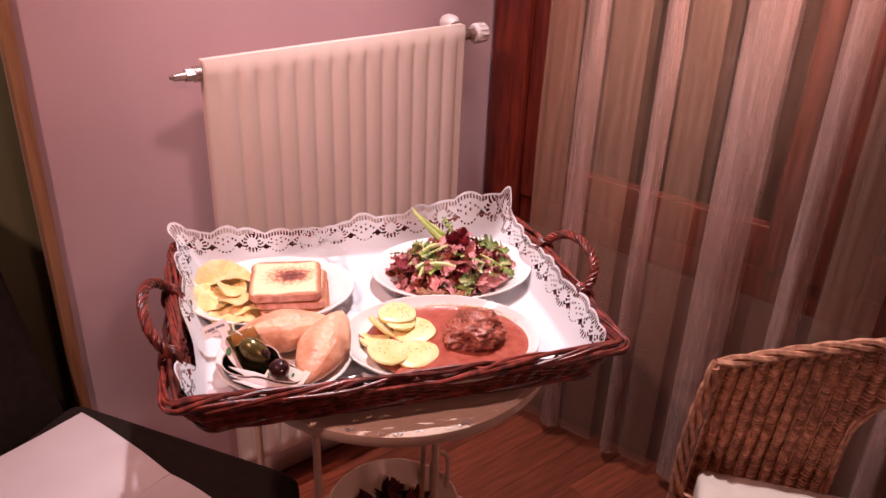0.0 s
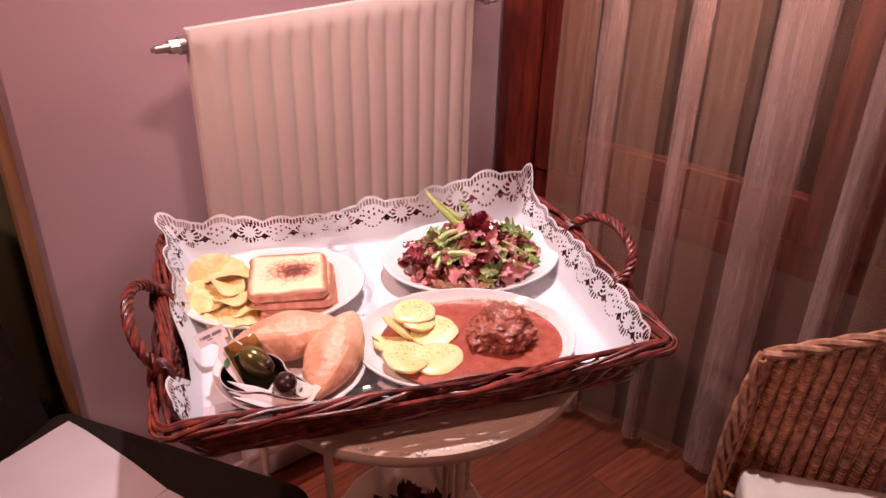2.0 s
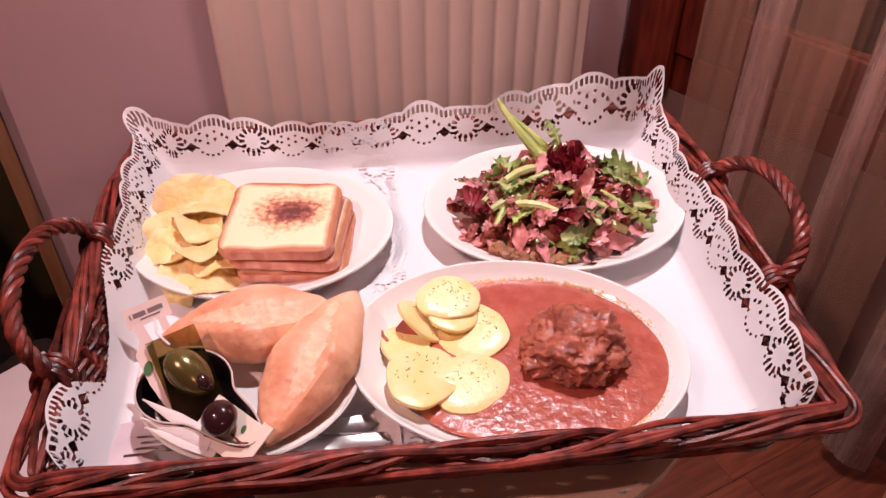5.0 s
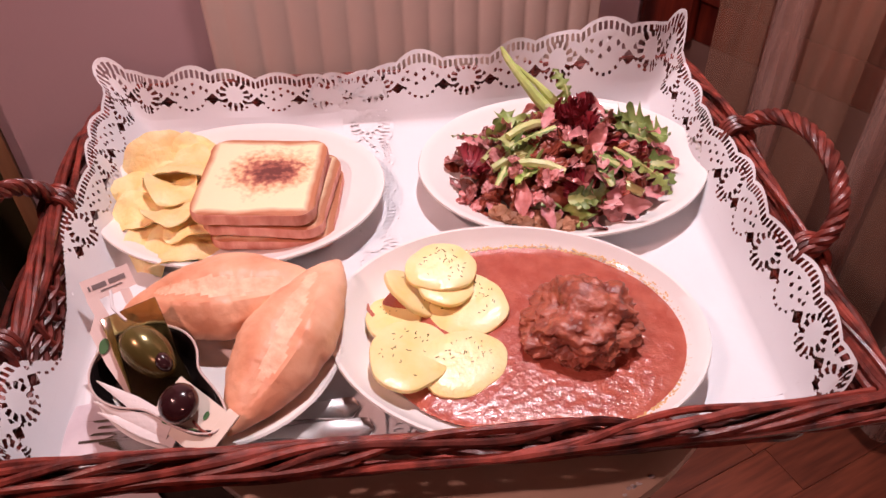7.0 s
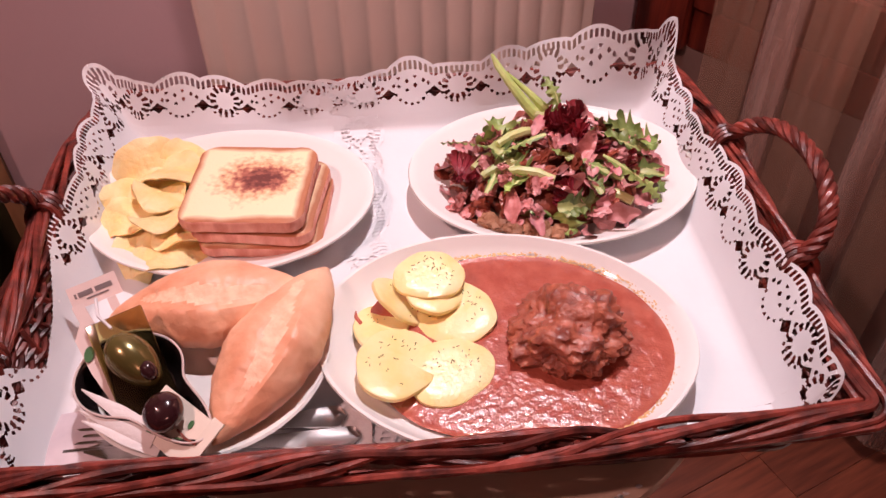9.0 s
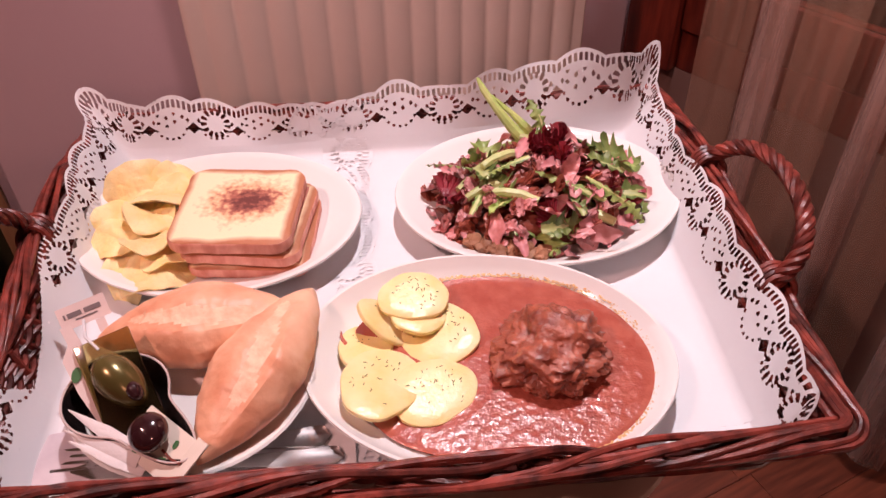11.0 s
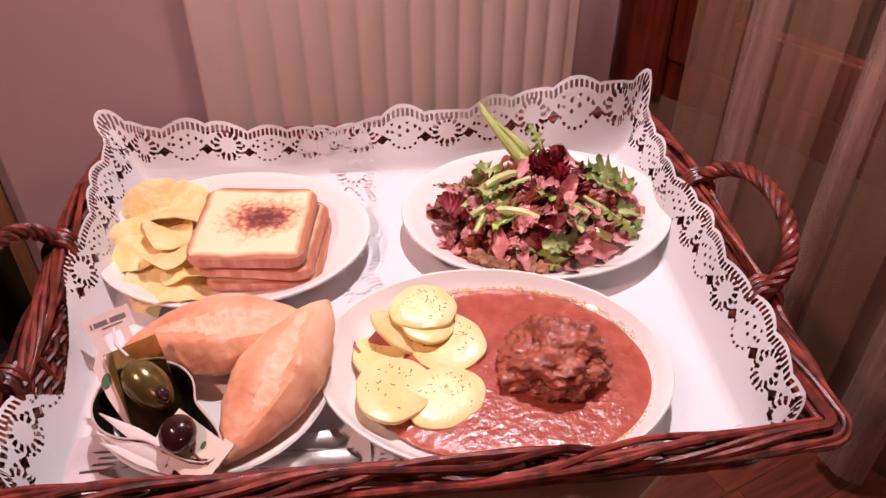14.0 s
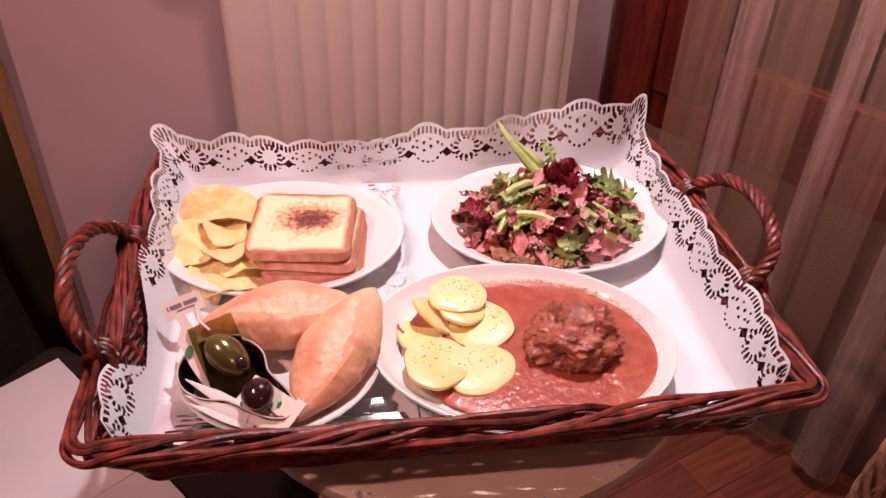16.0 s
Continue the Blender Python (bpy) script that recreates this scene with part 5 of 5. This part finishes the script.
def ruffle(r, seed):
    """Frilly red lettuce: a fan whose rim is gathered into waves."""
    def fn(a, b):
        t = (a - 0.5) * 4.2
        rr = r * b
        amp = 0.26 * r * b ** 3
        return (rr * math.cos(t) + amp * 0.5 * math.sin(140 * a + seed) + 0.05 * r * b * math.sin(290 * a), rr * math.sin(t), amp * (0.6 * math.sin(62 * a + seed) + 0.6 * math.sin(118 * a + 2 * seed)) + 0.55 * r * b * b + 0.12 * r * noise.noise((a * 9, b * 5, seed)))
    return Shape().grid(fn, 190, 9)


GREENS = [LEAF, PALELEAF]
LEAVES = [leaf(0.056, 0.033, 5, 0.62, 0.12, 0.5, 0.4).mesh("leaf", GREENS), leaf(0.068, 0.022, 6, 0.60, 0.16, -0.5, 1.6).mesh("leaf", GREENS), leaf(0.046, 0.030, 4, 0.60, 0.2, 0.7, 2.7).mesh("leaf", GREENS),
          leaf(0.052, 0.042, 5, 0.66, -0.05, 0.2, 3.5).mesh("leaf", GREENS), leaf(0.072, 0.018, 8, 0.66, 0.25, 0.9, 5.1).mesh("leaf", GREENS)]
RUFF = [ruffle(0.020, s).mesh("red_leaf", REDLEAF) for s in (0.2, 1.4, 2.8)]
DICE = [lump(0.0072, 1.3, 0.95, 0.6, s, 3.2, 3).mesh("ham_piece", HAMBIT) for s in (0.1, 5.0)]
BITS = [lump(0.0074, 1.4, 0.9, 0.42, s + 2, 3.2, 3).mesh("bacon_bit", BACON) for s in (0.3, 4.0)]
SHREDS = [leaf(0.030, 0.013, 2, 0.2, 0.15, 0.6, s, 0.0).mesh("onion_shred", [ONION, ONION]) for s in (0.9, 2.3)]
HAMS = [leaf(0.027, 0.017, 1.5, 0.25, c, 1.0, sd, 0.0).mesh("ham_slice", [HAMBIT, HAMBIT]) for c, sd in ((0.25, 0.9), (-0.2, 2.3), (0.4, 4.4))]
NUTS = [lump(0.0085, 1.2, 0.95, 0.75, s, 2.0, 3).mesh("walnut", WALNUT) for s in (1.1, 6.3)]
sal = thing("mixed_salad", "heaped mixed salad of green and red leaves with ham and walnuts", "salad", TRAY @ pose(0.144, 0.076, PLATE_Z + 0.009))


def heap(u, v):
    return 0.050 * max(0.0, 1 - (u / 0.104) ** 2 - (v / 0.080) ** 2) ** 0.75


solid_base = lump(1.0, 0.080, 0.060, 0.032, 9.0, 0.9, 4)
part("salad_core", solid_base, BACON, sal, "chopped brown salad mixture", m=pose(0, 0, 0.008))


def scatter(meshes, name, count, spread, low, high, tilt, out=0.0):
    for k in range(count):
        t, r = random.uniform(0, 2 * math.pi), math.sqrt(random.random()) * spread
        u, v = 0.108 * r * math.cos(t), 0.082 * r * math.sin(t)
        zz = heap(u, v) + random.uniform(low, high)
        rz = random.uniform(0, 360) if out == 0 else math.degrees(t) + random.gauss(0, 60)
        su, sv = -40 * v / 0.08 * 0.6, 40 * u / 0.10 * 0.6
        part(name, random.choice(meshes), None, sal, m=pose(u, v, max(zz, 0.004), 0, 0, 0) @ pose(0, 0, 0, su, sv, 0) @ pose(0, 0, 0, random.uniform(-tilt, tilt), random.uniform(-tilt, tilt), rz) @ Matrix.Translation((-0.028 if 'leaf' in name or 'shred' in name else 0, 0, 0)) @ Matrix.Diagonal((random.uniform(0.7, 1.35), random.uniform(0.7, 1.3), random.uniform(0.6, 1.2), 1)))


scatter(BITS, "bacon_bit", 95, 1.0, -0.003, 0.004, 70)
scatter(DICE, "ham_piece", 70, 1.0, 0.000, 0.008, 60)
scatter(HAMS, "ham_slice", 42, 1.0, -0.002, 0.006, 46)
scatter(SHREDS, "onion_shred", 22, 0.95, -0.002, 0.006, 24)
scatter(LEAVES, "leaf", 21, 0.80, -0.004, 0.006, 30)
scatter(RUFF, "red_leaf", 5, 0.75, -0.010, 0.002, 40)
for u, v, dz, rx, ry, rz in ((0.012, 0.012, 0.044, 20, -20, 40), (0.022, 0.004, 0.040, 50, 10, 160), (0.006, 0.020, 0.042, -30, 0, 250), (0.016, 0.018, 0.050, 0, -40, 330), (0.026, -0.006, 0.038, 30, 40, 90), (0.030, 0.012, 0.036, -20, 30, 200)):
    part("red_leaf", random.choice(RUFF), None, sal, m=pose(u, v, dz + 0.008, rx, ry, rz))
# tall pale leaf standing at the back, forked
part("leaf_stem", Shape().tube([(0.000, 0.046, 0.040), (-0.016, 0.060, 0.054), (-0.030, 0.076, 0.068), (-0.041, 0.092, 0.080), (-0.046, 0.101, 0.088)], [0.0062, 0.0056, 0.0042, 0.0036, 0.0016], 8), SPEAR, sal, "tall pale green stem")
part("leaf_stem", Shape().tube([(0.012, 0.042, 0.040), (0.000, 0.056, 0.052), (-0.014, 0.072, 0.062), (-0.034, 0.086, 0.076)], [0.0052, 0.0050, 0.0030, 0.0016], 8), SPEAR, sal, "tall pale green stem")
part("leaf", LEAVES[1], None, sal, m=pose(0.012, 0.036, 0.038, 10, -50, 118) @ Matrix.Diagonal((0.8, 0.7, 1, 1)))
for u, v, dz, rz, k in ((-0.050, -0.020, 0.040, 20, 0), (-0.030, -0.034, 0.042, -14, 1), (-0.060, 0.000, 0.036, 40, 1), (0.010, 0.030, 0.050, 150, 0), (0.040, -0.050, 0.026, -30, 0), (-0.034, 0.010, 0.052, 30, 1)):
    part("stalk", Shape().tube([(-0.022, 0, 0), (-0.008, 0.001, 0.003), (0.008, 0.0, 0.004), (0.024, -0.002, 0.001)], [0.0036, 0.0044, 0.0046, 0.0040], 8), PALELEAF, sal, m=pose(u, v, dz, 0, 8 * k - 4, rz))
for u, v, dz, rz in ((0.062, 0.034, 0.026, 40), (0.074, 0.020, 0.020, 10), (0.080, 0.002, 0.016, 340), (0.066, -0.022, 0.018, 300), (-0.078, 0.012, 0.016, 170), (-0.070, 0.030, 0.020, 140)):
    part("ham_strip", random.choice(SHREDS), None, sal, m=pose(u, v, dz, 20, 10, rz) @ Matrix.Diagonal((1.1, 1.6, 1.2, 1)))
part("leaf", LEAVES[3], None, sal, m=pose(0.006, -0.040, 0.036, 10, 24, -100))
part("leaf", LEAVES[3], None, sal, m=pose(-0.012, -0.042, 0.032, -10, 26, -140))
part("leaf", LEAVES[0], None, sal, m=pose(0.040, 0.020, 0.036, 0, 6, 20))
part("leaf", LEAVES[0], None, sal, m=pose(0.060, 0.000, 0.024, 0, 0, 30))
for u, v, rz in ((-0.045, -0.074, 20), (-0.033, -0.078, 80), (-0.058, -0.066, 140), (-0.010, -0.080, 200), (-0.022, -0.078, 250), (-0.068, -0.058, 30), (-0.050, -0.060, 300), (-0.036, -0.066, 110)):
    part("walnut", random.choice(NUTS), None, sal, m=pose(u, v, 0.012, 10, 20, rz))

# ---- floorboards ----
FB = pose(0.0925, 1.53, 0, 0, 0, 18)
board = {}
random.seed(3)
for j in range(24):
    x = -0.9 - random.uniform(0, 0.6)
    y = -0.02 - j * 0.092
    while x < 1.9:
        ln = random.choice((0.5, 0.7, 0.9))
        if ln not in board:
            board[ln] = Shape().box((0, -0.0915, -0.012), (ln - 0.0005, 0, 0), 0.0006, seg=1).mesh("floorboard", FLOORWOOD)
        part("floorboard", board[ln], None, bpy.data.objects["floor"], m=FB @ pose(x, y, 0.0005 * random.random()))
        x += ln
